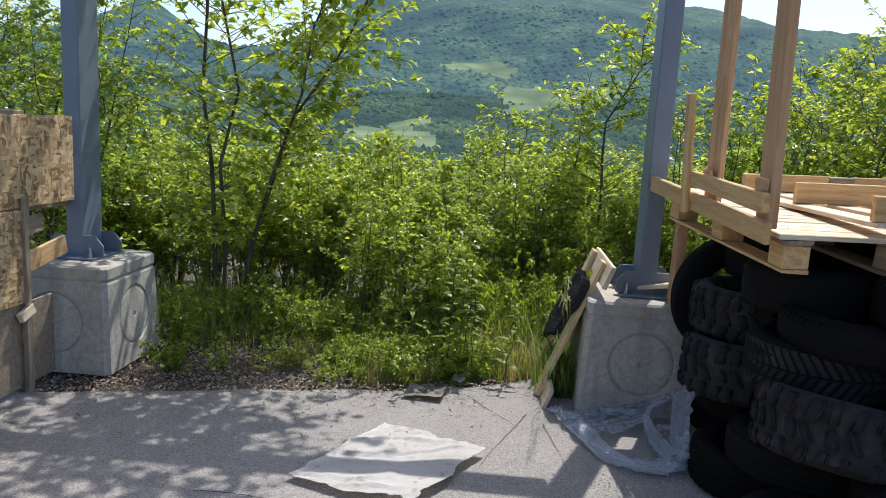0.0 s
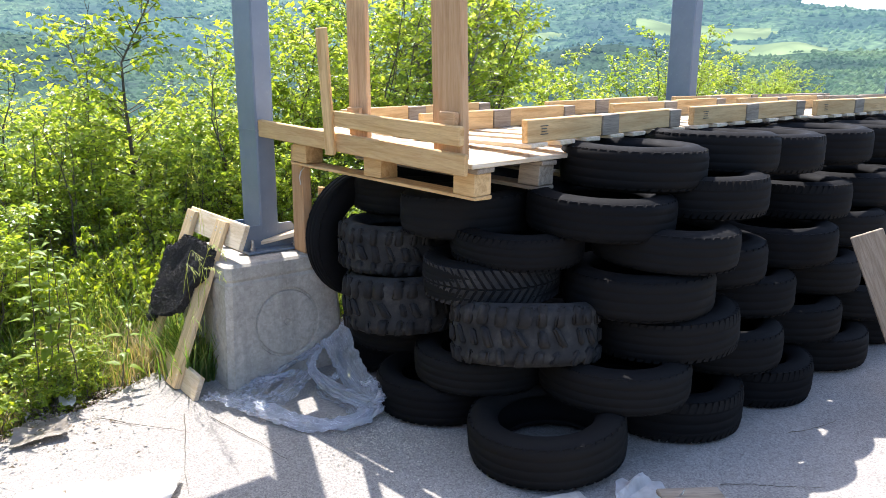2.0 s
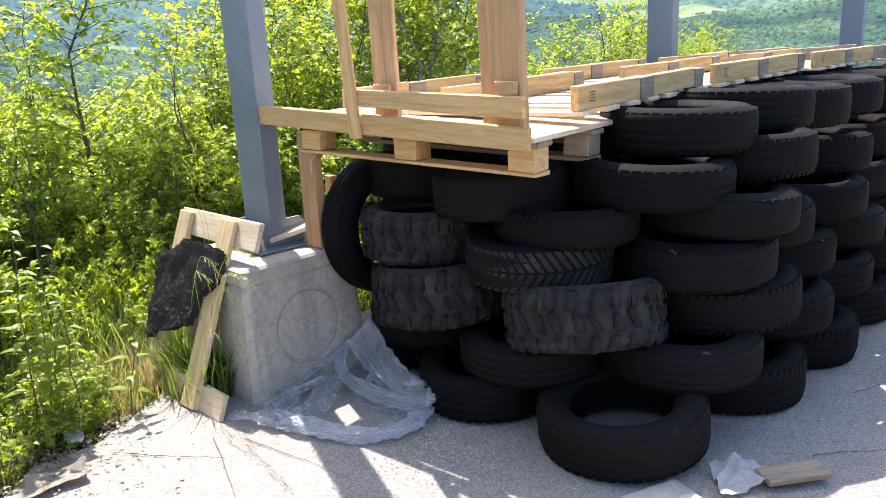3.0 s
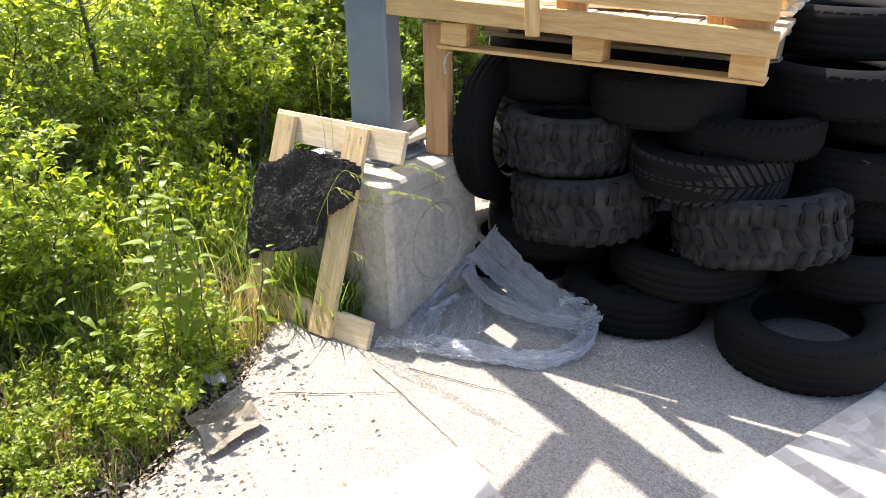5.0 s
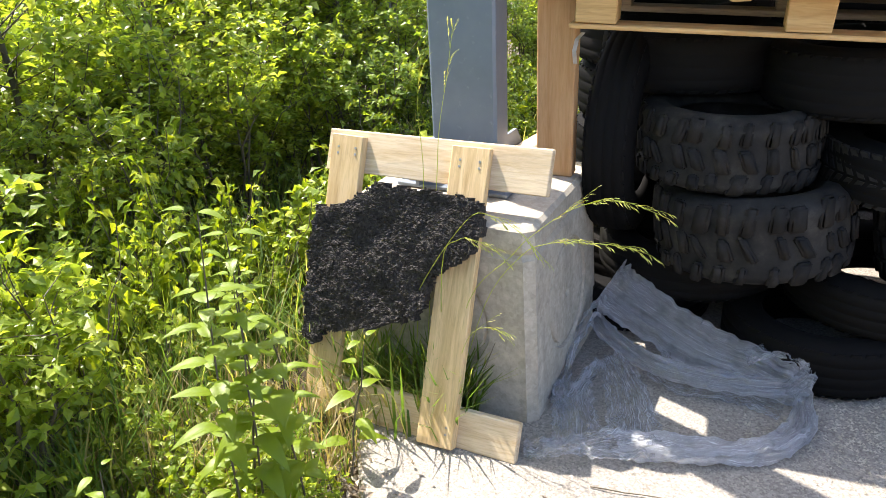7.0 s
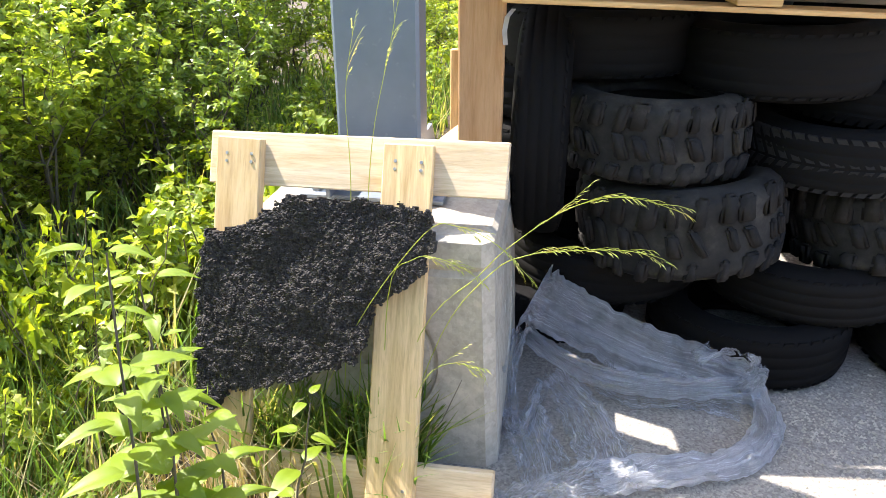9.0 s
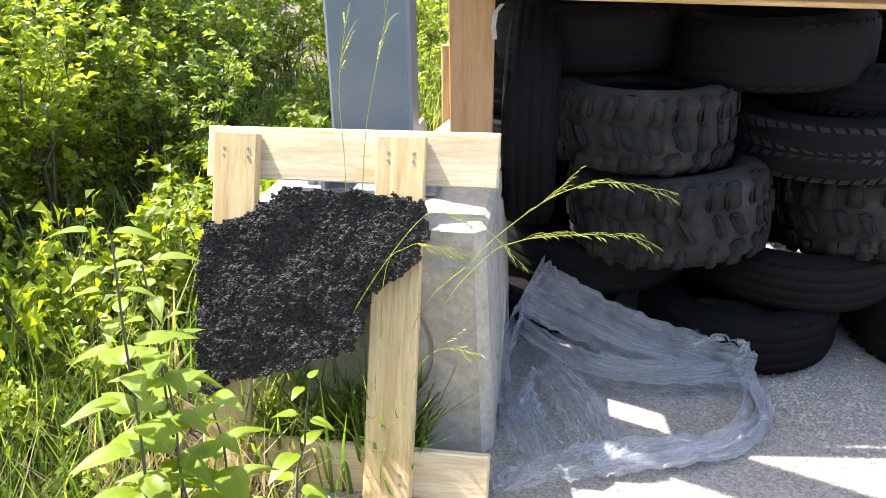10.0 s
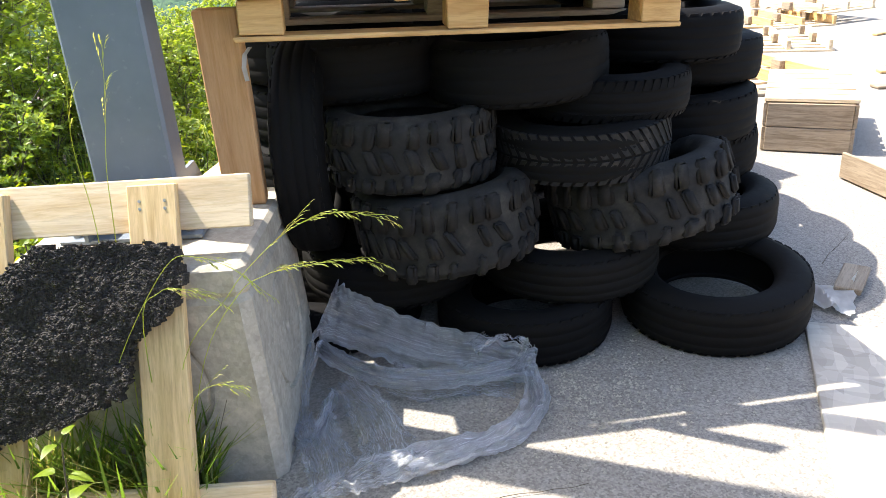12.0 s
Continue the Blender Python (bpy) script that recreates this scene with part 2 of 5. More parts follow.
k = Mat("bark")
c = k.ramp(k.noise(12, 5, 0.7, k.coord((1, 1, 0.2))), [(0.3, (0.055, 0.045, 0.033)), (0.7, (0.17, 0.145, 0.11))])
k.base(c, 0.85, 0, 0.25).bump(k.noise(30, 3, 0.6, k.coord((1, 1, 0.25))), 0.5, 0.005)
M["bark"] = k.m
k = Mat("pale_bark")
c = k.ramp(k.noise(14, 5, 0.7), [(0.35, (0.14, 0.12, 0.10)), (0.7, (0.38, 0.36, 0.32))])
k.base(c, 0.8, 0, 0.25)
M["bark_pale"] = k.m


def hill_mat(name, stops, scale, haze_glow):
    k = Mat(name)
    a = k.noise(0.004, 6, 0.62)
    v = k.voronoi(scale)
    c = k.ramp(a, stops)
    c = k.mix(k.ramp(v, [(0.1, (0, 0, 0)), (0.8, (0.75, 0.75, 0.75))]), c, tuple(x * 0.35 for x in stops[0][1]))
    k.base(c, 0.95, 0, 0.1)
    # blue emission stands in for the haze of the air
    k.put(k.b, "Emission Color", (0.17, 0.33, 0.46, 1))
    k.put(k.b, "Emission Strength", haze_glow)
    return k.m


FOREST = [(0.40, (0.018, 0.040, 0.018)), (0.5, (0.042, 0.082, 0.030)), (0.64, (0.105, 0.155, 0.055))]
# painted haze grows with distance; woods and meadows carry it too
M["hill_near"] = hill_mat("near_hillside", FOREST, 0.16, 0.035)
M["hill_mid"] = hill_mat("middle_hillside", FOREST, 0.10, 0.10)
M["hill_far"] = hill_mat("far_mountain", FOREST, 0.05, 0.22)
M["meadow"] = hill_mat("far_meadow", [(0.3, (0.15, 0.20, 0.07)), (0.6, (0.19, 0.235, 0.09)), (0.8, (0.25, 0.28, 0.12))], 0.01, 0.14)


# ---- builders ----
def finish(name, bm, mat, parent=None, label="", smooth=False):
    me = bpy.data.meshes.new(name)
    bm.to_mesh(me)
    bm.free()
    me.materials.append(mat)
    if smooth:
        me.polygons.foreach_set("use_smooth", [True] * len(me.polygons))
    ob = new(name, me)
    if parent:
        ob.parent = parent
    return tagged(ob, label)


def part(name, bm, mat, parent, label="", m=None, smooth=False):
    ob = finish(name, bm, mat, parent, label, smooth)
    if m is not None:
        ob.matrix_basis = m
    return ob


def thing(name, m, label, category, group="", kind=""):
    return_ob = new(name)
    return_ob.empty_display_size = 0.1
    return_ob.matrix_basis = m
    return tagged(return_ob, label, category, group, kind)


def box_bm(sx, sy, sz, bevel=0.003, jitter=0.0, seed=0, centre=(0, 0, 0)):
    bm = bmesh.new()
    bmesh.ops.create_cube(bm, size=1)
    rnd = random.Random(seed)
    for v in bm.verts:
        v.co = Vector((v.co.x * sx, v.co.y * sy, v.co.z * sz)) + Vector(centre)
        if jitter:
            v.co += Vector([rnd.uniform(-jitter, jitter) for _ in range(3)])
    if bevel:
        bmesh.ops.bevel(bm, geom=bm.edges[:], offset=bevel, segments=1, affect="EDGES")
    return bm


def between(p, q, up=(0, 0, 1)):
    """A frame at the middle of p-q: x along it, z towards up."""
    p, q = Vector(p), Vector(q)
    x = (q - p).normalized()
    y = Vector(up).cross(x).normalized()
    z = x.cross(y)
    m = Matrix((x, y, z)).transposed().to_4x4()
    m.translation = (p + q) / 2
    return m


def board(name, p, q, width, thick, mat, parent, up=(0, 0, 1), label="", bevel=0.003):
    """A board from p to q; up is the side that its broad face looks to."""
    seed = int(1000 * (abs(p[0]) + 3 * abs(p[1]) + 7 * abs(q[2]) + width))
    bm = box_bm((Vector(q) - Vector(p)).length, width, thick, bevel, 0.0025, seed)
    return part(name, bm, mat, parent, label, between(p, q, up))


def tube(bm, pts, radii, sides=6):
    rings = []
    for i, p in enumerate(pts):
        p = Vector(p)
        d = (Vector(pts[min(i + 1, len(pts) - 1)]) - Vector(pts[max(i - 1, 0)])).normalized()
        a = d.orthogonal().normalized()
        b = d.cross(a)
        rings.append([bm.verts.new(p + radii[i] * (math.cos(2 * math.pi * j / sides) * a + math.sin(2 * math.pi * j / sides) * b)) for j in range(sides)])
    for r0, r1 in zip(rings, rings[1:]):
        for j in range(sides):
            bm.faces.new((r0[j], r0[(j + 1) % sides], r1[(j + 1) % sides], r1[j]))
    if sides > 2 and radii[-1] > 0.004:
        bm.faces.new(rings[-1])
        bm.faces.new(rings[0][::-1])


def from_arrays(name, verts, tris, mat, parent=None, label="", smooth=False):
    me = bpy.data.meshes.new(name)
    me.from_pydata(verts.tolist(), [], tris.tolist())
    me.materials.append(mat)
    if smooth:
        me.polygons.foreach_set("use_smooth", [True] * len(me.polygons))
    ob = new(name, me)
    if parent:
        ob.parent = parent
    return tagged(ob, label)


def unit(a):
    return a / np.maximum(np.linalg.norm(a, axis=1, keepdims=True), 1e-9)


def leaf_arrays(P, D, N, L, W, fold=0.25, droop=0.15):
    """Leaves, each of four triangles folded on its midrib and bent at its tip."""
    n = len(P)
    D = unit(D)
    S = unit(np.cross(D, N))
    N = np.cross(S, D)
    L, W = L[:, None], W[:, None]
    mid = P + 0.5 * L * D
    v = np.stack([P, mid + W * S * 0.5 + fold * W * N, P + L * D - droop * L * N, mid - W * S * 0.5 + fold * W * N, mid + 0.03 * L * N], 1).reshape(-1, 3)
    base = (np.arange(n) * 5)[:, None, None]
    t = (np.array([[0, 1, 4], [1, 2, 4], [2, 3, 4], [3, 0, 4]])[None] + base).reshape(-1, 3)
    return v, t


def shrub(name, rng, height, spread, stems, twigs, leaves, size, leaf="leaf", bark="bark", lean=(0, 0), bare=0.25, label="", category="bush", thick=0.012, aspect=0.62, crown=(1.15, -0.6)):
    """A shrub or sapling: tapered stems, twigs and a crown of separate leaves."""
    top = thing(name, Matrix(), label, category)
    bm = bmesh.new()
    P, D, N, Z = [], [], [], []
    for s in range(stems):
        a = rng.uniform(0, 2 * math.pi)
        out = spread * rng.uniform(0.25, 1.0) if stems > 1 else 0.0
        h = height * rng.uniform(0.65, 1.05) if stems > 2 else height * rng.uniform(0.9, 1.0)
        start = np.array([0.08 * spread * math.cos(a), 0.08 * spread * math.sin(a), -0.06])
        tip = np.array([out * math.cos(a) + lean[0], out * math.sin(a) + lean[1], h])
        k = 8
        pts = []
        wob = rng.normal(0, 0.035 * height, (k, 3)) * np.linspace(0, 1, k)[:, None]
        for i in range(k):
            u = i / (k - 1)
            pts.append(start + (tip - start) * np.array([u ** 1.4, u ** 1.4, u]) + wob[i])
        r0 = thick * (0.7 + 0.5 * rng.random())
        tube(bm, pts, [max(0.0015, r0 * (1 - 0.88 * i / (k - 1))) for i in range(k)], 6 if thick > 0.015 else 5)
        for w in range(twigs):
            u = bare + (1 - bare) * rng.random() ** 0.8
            j = min(int(u * (k - 1)), k - 2)
            f = u * (k - 1) - j
            p = pts[j] * (1 - f) + pts[j + 1] * f
            ta = rng.uniform(0, 2 * math.pi)
            ln = height * rng.uniform(0.10, 0.30) * (crown[0] + crown[1] * u)
            d = np.array([math.cos(ta), math.sin(ta), rng.uniform(0.05, 0.9)])
            d /= np.linalg.norm(d)
            e1 = p + d * ln * 0.55 + np.array([0, 0, 0.03 * ln])
            e2 = p + d * ln + np.array([0, 0, rng.uniform(-0.15, 0.2) * ln])
            tube(bm, [p, e1, e2], [r0 * 0.20, r0 * 0.13, 0.001], 3)
            for q in range(leaves):
                g = 0.2 + 0.8 * (q + rng.random()) / leaves
                c = p * (1 - g) ** 2 + 2 * g * (1 - g) * e1 + g * g * e2
                side = np.array([rng.normal(), rng.normal(), rng.normal() * 0.5 - 0.25])
                P.append(c + rng.normal(0, 0.012, 3))
                D.append(d * 0.5 + side * 0.6)
                N.append(np.array([rng.normal(0, 0.55), rng.normal(0, 0.55), 1.0]))
                Z.append(size * rng.uniform(0.55, 1.2))
    part("trunk", bm, M[bark], top, smooth=True)
    Z = np.array(Z)
    v, t = leaf_arrays(np.array(P), np.array(D), np.array(N), Z, Z * aspect)
    from_arrays("crown", v, t, M[leaf], top)
    return top


# ---- ground, slab and distance ----
RIDGE = [(-180, 4), (-100, 5), (-60, 6.5), (-35, 4.2), (-30, 5.6), (-26.5, 7.6), (-24, 6.3), (-21, 4.6), (-17, 5.0), (-12, 8.6), (-5, 10.0), (5, 10.6), (12, 9.4), (19, 7.8), (25, 7.0), (30, 6.6), (45, 5.9), (52, 6.5), (57, 5.8), (64, 4.5), (70, 3.7), (90, 3.4), (130, 4), (180, 4)]
RISE = [(500, -9.0, 0), (800, -5.2, 0), (1200, -2.6, 0), (1700, -0.2, 0), (2300, 2.2, 0), (3000, 3.9, 0.35), (3600, 5, 0.75), (4200, 5, 1.0)]
MEADOWS = [(-9.0, 1540, 3.6, 190), (-7.5, 1800, 2.0, 70), (-2.5, 2750, 3.0, 130), (3.5, 2320, 4.6, 140), (-3.0, 1250, 2.4, 60), (22, 2250, 2.5, 70), (1.0, 2150, 1.5, 50), (57, 2600, 5, 150), (62, 2300, 4, 60), (-16, 1500, 2, 40), (45, 2500, 3, 60), (33, 2100, 3, 60)]


def table(rows, x, col=1):
    xs = [r[0] for r in rows]
    return float(np.interp(x, xs, [r[col] for r in rows]))


def ground_height(x, y):
    """The bank: level beside the slab, then falling to the valley."""
    d = max(0.0, y - 4.6) + 0.25 * max(0.0, abs(x - 2) - 9)
    z = -0.05 if d < 0.01 else -0.045 - 0.03 * min(d, 1.5) - 0.20 * max(0.0, min(d, 12) - 1.5) - 0.16 * max(0.0, d - 12)
    bump_ = 0.05 * noise.noise(Vector((x * 0.9, y * 0.9, 3.1))) * min(1.0, d)
    return max(z, -84.0 - 0.05 * max(0, d - 500)) + bump_


def hill_height(az, r):
    t = table(RISE, r, 2)
    el = table(RISE, r, 1) * (1 - t) + table(RIDGE, az) * t
    a = radians(az)
    p = Vector((math.sin(a) * r, math.cos(a) * r, 0))
    el += 1.1 * noise.fractal(p * 0.0016, 1.0, 2.0, 4) * (1 - 0.6 * t) + 0.22 * noise.noise(p * 0.012)
    return 1.45 + r * math.tan(radians(el))


def build_ground():
    bm = bmesh.new()
    near = [-60, -30, -16, -9] + [-6 + 0.5 * i for i in range(45)] + [18, 22, 30, 45, 80, 150, 300, 560]
    xs = [-560, -300, -150, -80, -40, -20] + [-10 + 0.8 * i for i in range(30)] + [16, 20, 30, 45, 80, 150, 300, 560]
    grid = [[bm.verts.new((x, y, ground_height(x, y))) for x in xs] for y in near]
    for j in range(len(near) - 1):
        for i in range(len(xs) - 1):
            bm.faces.new((grid[j][i], grid[j][i + 1], grid[j + 1][i + 1], grid[j + 1][i]))
    return tagged(finish("ground", bm, M["soil"], smooth=True), "dark earth bank falling away from the slab", "ground", kind="structure")


def in_meadow(az, r):
    for a0, r0, da, dr in MEADOWS:
        wob = 0.35 * noise.noise(Vector((az * 0.8, r * 0.006, a0)))
        if ((az - a0) / da) ** 2 + ((r - r0) / dr) ** 2 < 1 + wob:
            return True
    return False


def build_hills():
    az = [-180 + 6 * i for i in range(23)] + [-45 + 0.45 * i for i in range(285)] + [84 + 6 * i for i in range(17)]
    rs = [500 * (4300 / 500) ** (i / 75) for i in range(76)] + [4700]
    bm = bmesh.new()
    grid = []
    for r in rs:
        row = []
        for a in az:
            z = hill_height(a, r) if r <= 4300 else hill_height(a, 4300) - 150
            row.append(bm.verts.new((math.sin(radians(a)) * r, math.cos(radians(a)) * r, z)))
        grid.append(row)
    for j in range(len(rs) - 1):
        for i in range(len(az)):
            i2 = (i + 1) % len(az)
            fc = bm.faces.new((grid[j][i], grid[j][i2], grid[j + 1][i2], grid[j + 1][i]))
            fc.smooth = True
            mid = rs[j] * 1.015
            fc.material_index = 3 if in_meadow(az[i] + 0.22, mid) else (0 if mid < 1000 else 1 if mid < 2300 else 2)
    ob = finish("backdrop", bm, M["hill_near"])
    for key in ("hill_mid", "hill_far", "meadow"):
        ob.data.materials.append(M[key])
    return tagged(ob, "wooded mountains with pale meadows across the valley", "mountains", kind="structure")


def build_far_woods():
    rng = np.random.default_rng(5)
    octa = np.array([[1, 0, 0], [-1, 0, 0], [0, 1, 0], [0, -1, 0], [0, 0, 1.0]])
    faces = np.array([[0, 2, 4], [2, 1, 4], [1, 3, 4], [3, 0, 4]])
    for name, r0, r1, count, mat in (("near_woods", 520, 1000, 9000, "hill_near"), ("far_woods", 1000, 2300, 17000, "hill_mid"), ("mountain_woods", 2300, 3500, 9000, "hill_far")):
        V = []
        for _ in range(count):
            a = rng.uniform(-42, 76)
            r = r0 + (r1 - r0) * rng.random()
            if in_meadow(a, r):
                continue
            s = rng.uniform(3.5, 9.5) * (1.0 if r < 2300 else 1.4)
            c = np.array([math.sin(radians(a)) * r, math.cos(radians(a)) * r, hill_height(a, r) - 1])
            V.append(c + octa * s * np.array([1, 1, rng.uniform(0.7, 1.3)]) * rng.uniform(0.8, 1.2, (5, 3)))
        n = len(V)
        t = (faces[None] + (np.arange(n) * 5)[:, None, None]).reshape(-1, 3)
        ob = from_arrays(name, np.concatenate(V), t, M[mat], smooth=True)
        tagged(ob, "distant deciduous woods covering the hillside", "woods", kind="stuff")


SLAB_EDGE = [(-12, 3.4), (-3, 3.45), (-1.9, 3.55), (-0.9, 3.82), (-0.2, 3.98), (0.3, 4.15), (0.75, 4.42), (1.6, 4.5), (9, 4.52), (14, 4.6)]


def build_slab():
    bm = bmesh.new()
    xs = [-12, -8, -5] + [-3 + 0.15 * i for i in range(60)] + [7, 9, 12, 14]
    ys = [-6, -3, -1, 0.5, 1.5, 2.0, 2.5, 3.0, 3.4]
    rows = []
    for x in xs:
        e = table(SLAB_EDGE, x) + 0.05 * noise.noise(Vector((x * 4, 0, 0)))
        col = [bm.verts.new((x, y, 0.0)) for y in ys] + [bm.verts.new((x, e, 0.0)), bm.verts.new((x, e + 0.015, -0.015)), bm.verts.new((x, e + 0.02, -0.14))]
        rows.append(col)
    for a, b in zip(rows, rows[1:]):
        for j in range(len(a) - 1):
            bm.faces.new((a[j], b[j], b[j + 1], a[j + 1]))
    return tagged(finish("floor", bm, M["slab"]), "worn pale concrete slab strewn with grit", "floor", kind="structure")


build_ground()
build_hills()
build_far_woods()
build_slab()


# ---- steel frame on concrete blocks ----
def footing(x0, y0, label):
    """A cast block, 0.6 m each way, tapered, with a round groove in each face."""
    top = thing("concrete_block", pose(x0 + 0.3, y0 + 0.3, 0), label, "concrete block", "post footings")

    def half(z):
        return 0.322 - 0.024 * z / 0.5

    bm = bmesh.new()
    c = 0.026
    lv = [(0.0, 0.322), (0.02, half(0.02)), (0.5, half(0.5)), (0.515, 0.289), (0.53, 0.297), (0.585, 0.296), (0.597, 0.284)]
    rings = []
    for z, h in lv:
        pts = [(-h + c, -h), (h - c, -h), (h, -h + c), (h, h - c), (h - c, h), (-h + c, h), (-h, h - c), (-h, -h + c)]
        rings.append([bm.verts.new((px, py, z)) for px, py in pts])
    for i, (a, b) in enumerate(zip(rings, rings[1:])):
        for j in range(8):
            if i == 1 and j % 2 == 0:
                continue
            bm.faces.new((a[j], a[(j + 1) % 8], b[(j + 1) % 8], b[j]))
    bm.faces.new(rings[-1])
    bm.faces.new(rings[0][::-1])
    part("body", bm, M["block"], top)
    for turn in (0, 90, 180, 270):
        bm = bmesh.new()
        n, rows = 64, []
        row = []
        for i in range(n):
            a = 2 * math.pi * i / n
            s = max(abs(math.cos(a)), abs(math.sin(a)))
            z = 0.26 + 0.24 * math.sin(a) / s
            h = half(z)
            row.append(bm.verts.new(((h - c) * math.cos(a) / s, -h, z)))
        rows.append(row)
        for r, d in ((0.176, 0.0), (0.172, 0.012), (0.163, 0.012), (0.158, 0.003), (0.14, 0.001), (0.018, 0.003), (0.012, 0.012), (0.003, 0.012)):
            row = []
            for i in range(n):
                a = 2 * math.pi * i / n
                z = 0.275 + r * math.sin(a)
                row.append(bm.verts.new((r * math.cos(a), -half(z) + d, z)))
            rows.append(row)
        for a, b in zip(rows, rows[1:]):
            for j in range(n):
                bm.faces.new((a[j], a[(j + 1) % n], b[(j + 1) % n], b[j]))
        bm.faces.new(rows[-1])
        part("cast_face", bm, M["block"], top, "face with a round cast groove", pose(0, 0, 0, 0, 0, turn))
    return top


def column(cx, cy, height, base=0.6, label="grey-blue painted steel column bolted to a concrete block"):
    top = thing("steel_column", pose(cx, cy, base), label, "steel column", "frame columns")
    w, d = 0.098, 0.212
    bm = box_bm(w, d, height, 0.008, centre=(0, 0, height / 2 + 0.012))
    part("shaft", bm, M["steel"], top)
    plate = part("base_plate", box_bm(0.3, 0.36, 0.012, 0.002, centre=(0, 0, 0.006)), M["steel"], top)
    for sy in (-0.062, 0.062):
        bm = bmesh.new()
        prof = [(-0.17, 0.012), (-0.17, 0.07), (-0.12, 0.13), (0.12, 0.13), (0.17, 0.07), (0.17, 0.012)]
        for dy in (-0.005, 0.005):
            bm.faces.new([bm.verts.new((px, dy, pz)) for px, pz in prof])
        bm.faces.ensure_lookup_table()
        a, b = bm.faces[0].verts[:], bm.faces[1].verts[:]
        for j in range(6):
            bm.faces.new((a[j], a[(j + 1) % 6], b[(j + 1) % 6], b[j]))
        part("gusset", bm, M["steel"], top, m=pose(0, sy * 1.62, 0, 0, 0, 0))
    for sx in (-0.115, 0.115):
        for sy in (-0.145, 0.145):
            bm = bmesh.new()
            bmesh.ops.create_cone(bm, cap_ends=True, segments=6, radius1=0.015, radius2=0.015, depth=0.016, matrix=Matrix.Translation((0, 0, 0.02)))
            bmesh.ops.create_cone(bm, cap_ends=True, segments=8, radius1=0.008, radius2=0.008, depth=0.055, matrix=Matrix.Translation((0, 0, 0.04)))
            part("bolt", bm, M["bolt"], plate, "zinc anchor bolt", pose(sx, sy, 0))
    bm = bmesh.new()
    for z in (0.60,):
        bmesh.ops.create_cube(bm, size=1, matrix=Matrix.Translation((0, 0, z)) @ Matrix.Diagonal((w + 0.006, d + 0.006, 0.008, 1)))
    part("weld_band", bm, M["steel"], top)
    return top


footing(0.905, 3.935, "weathered concrete block with a round cast ring")
footing(-2.29, 3.88, "weathered concrete block, dappled by leaves")
footing(4.42, 3.85, "weathered concrete block behind the stacked tyres")
footing(7.65, 3.52, "weathered concrete block behind the stacked tyres")
column(1.24, 4.26, 2.6)
column(-2.0, 4.22, 2.6)
column(4.72, 4.15, 2.6)
column(7.95, 3.82, 2.6)
beam = thing("steel_beam", pose(-0.4, 4.25, 2.26), "grey-blue painted steel beam between two columns", "steel beam")
part("flange", box_bm(3.1, 0.11, 0.012, 0.002, centre=(0, 0, 0.056)), M["steel"], beam)
part("flange", box_bm(3.1, 0.11, 0.012, 0.002, centre=(0, 0, -0.056)), M["steel"], beam)
part("web", box_bm(3.1, 0.008, 0.1, 0.0), M["steel"], beam)


# ---- board wall ----
def osb_wall():
    wall = thing("board_wall", pose(-1.955, 0, 0), "wall of strand boards screwed to weathered posts", "wall", kind="structure")
    rows = [((1.2, 4.03, 0.945, 1.40), 0.0), ((2.6, 3.61, 0.47, 0.938), 0.012), ((2.0, 3.82, 0.03, 0.46), -0.004), ((-2.0, 1.19, 0.945, 1.40), 0.0), ((-2.0, 2.59, 0.47, 0.938), 0.012), ((-2.0, 1.99, 0.03, 0.46), -0.004)]
    for i, ((y0, y1, z0, z1), dx) in enumerate(rows):
        bm = box_bm(0.018, y1 - y0, z1 - z0, 0.002, 0.003, i)
        part("strand_board" if z0 > 0.1 else "old_plank", bm, M["osb" if z0 > 0.1 else "wood_old"], wall, m=pose(dx, (y0 + y1) / 2, (z0 + z1) / 2))
    for y in (3.62, 2.2, 0.7, -1.0):
        board("post", (-0.06, y, 0.0), (-0.06, y, 1.42), 0.09, 0.09, M["wood_old"], wall, up=(1, 0, 0))
    board("rail", (-0.02, 3.55, 0.64), (-0.02, 3.98, 0.70), 0.10, 0.025, M["wood"], wall, up=(1, 0, 0.05))
    board("rail", (-0.10, 3.5, 0.80), (-0.10, 3.9, 0.83), 0.09, 0.022, M["wood_old"], wall, up=(1, 0, 0.05))
    board("rail", (-0.08, 3.5, 0.93), (-0.08, 4.1, 0.92), 0.035, 0.03, M["wood_old"], wall, up=(1, 0, 0.05))
    board("stake", (0.03, 3.56, 0.0), (0.03, 3.56, 0.40), 0.04, 0.03, M["wood_old"], wall, up=(1, 0, 0))
    board("stake", (0.03, 3.50, 0.40), (0.03, 3.60, 0.43), 0.05, 0.03, M["wood_pale"], wall, up=(1, 0, 0.2))
    board("batten", (0.03, 3.57, 0.46), (0.03, 3.57, 1.0), 0.04, 0.02, M["wood_old"], wall, up=(1, 0, 0))
    bm = bmesh.new()
    rg = random.Random(4)
    ring = [(0.035 * (0.5 + 0.6 * rg.random()) * math.cos(a * 0.449), 0.035 * (0.5 + 0.6 * rg.random()) * math.sin(a * 0.449)) for a in range(14)]
    bm.faces.new([bm.verts.new((0.0, p_, q_)) for p_, q_ in ring])
    bmesh.ops.solidify(bm, geom=bm.faces[:], thickness=0.001)
    part("paint_mark", bm, M["green_paint"], wall, "green sprayed paint mark", pose(0.0225, 3.53, 0.53))
    return wall


osb_wall()


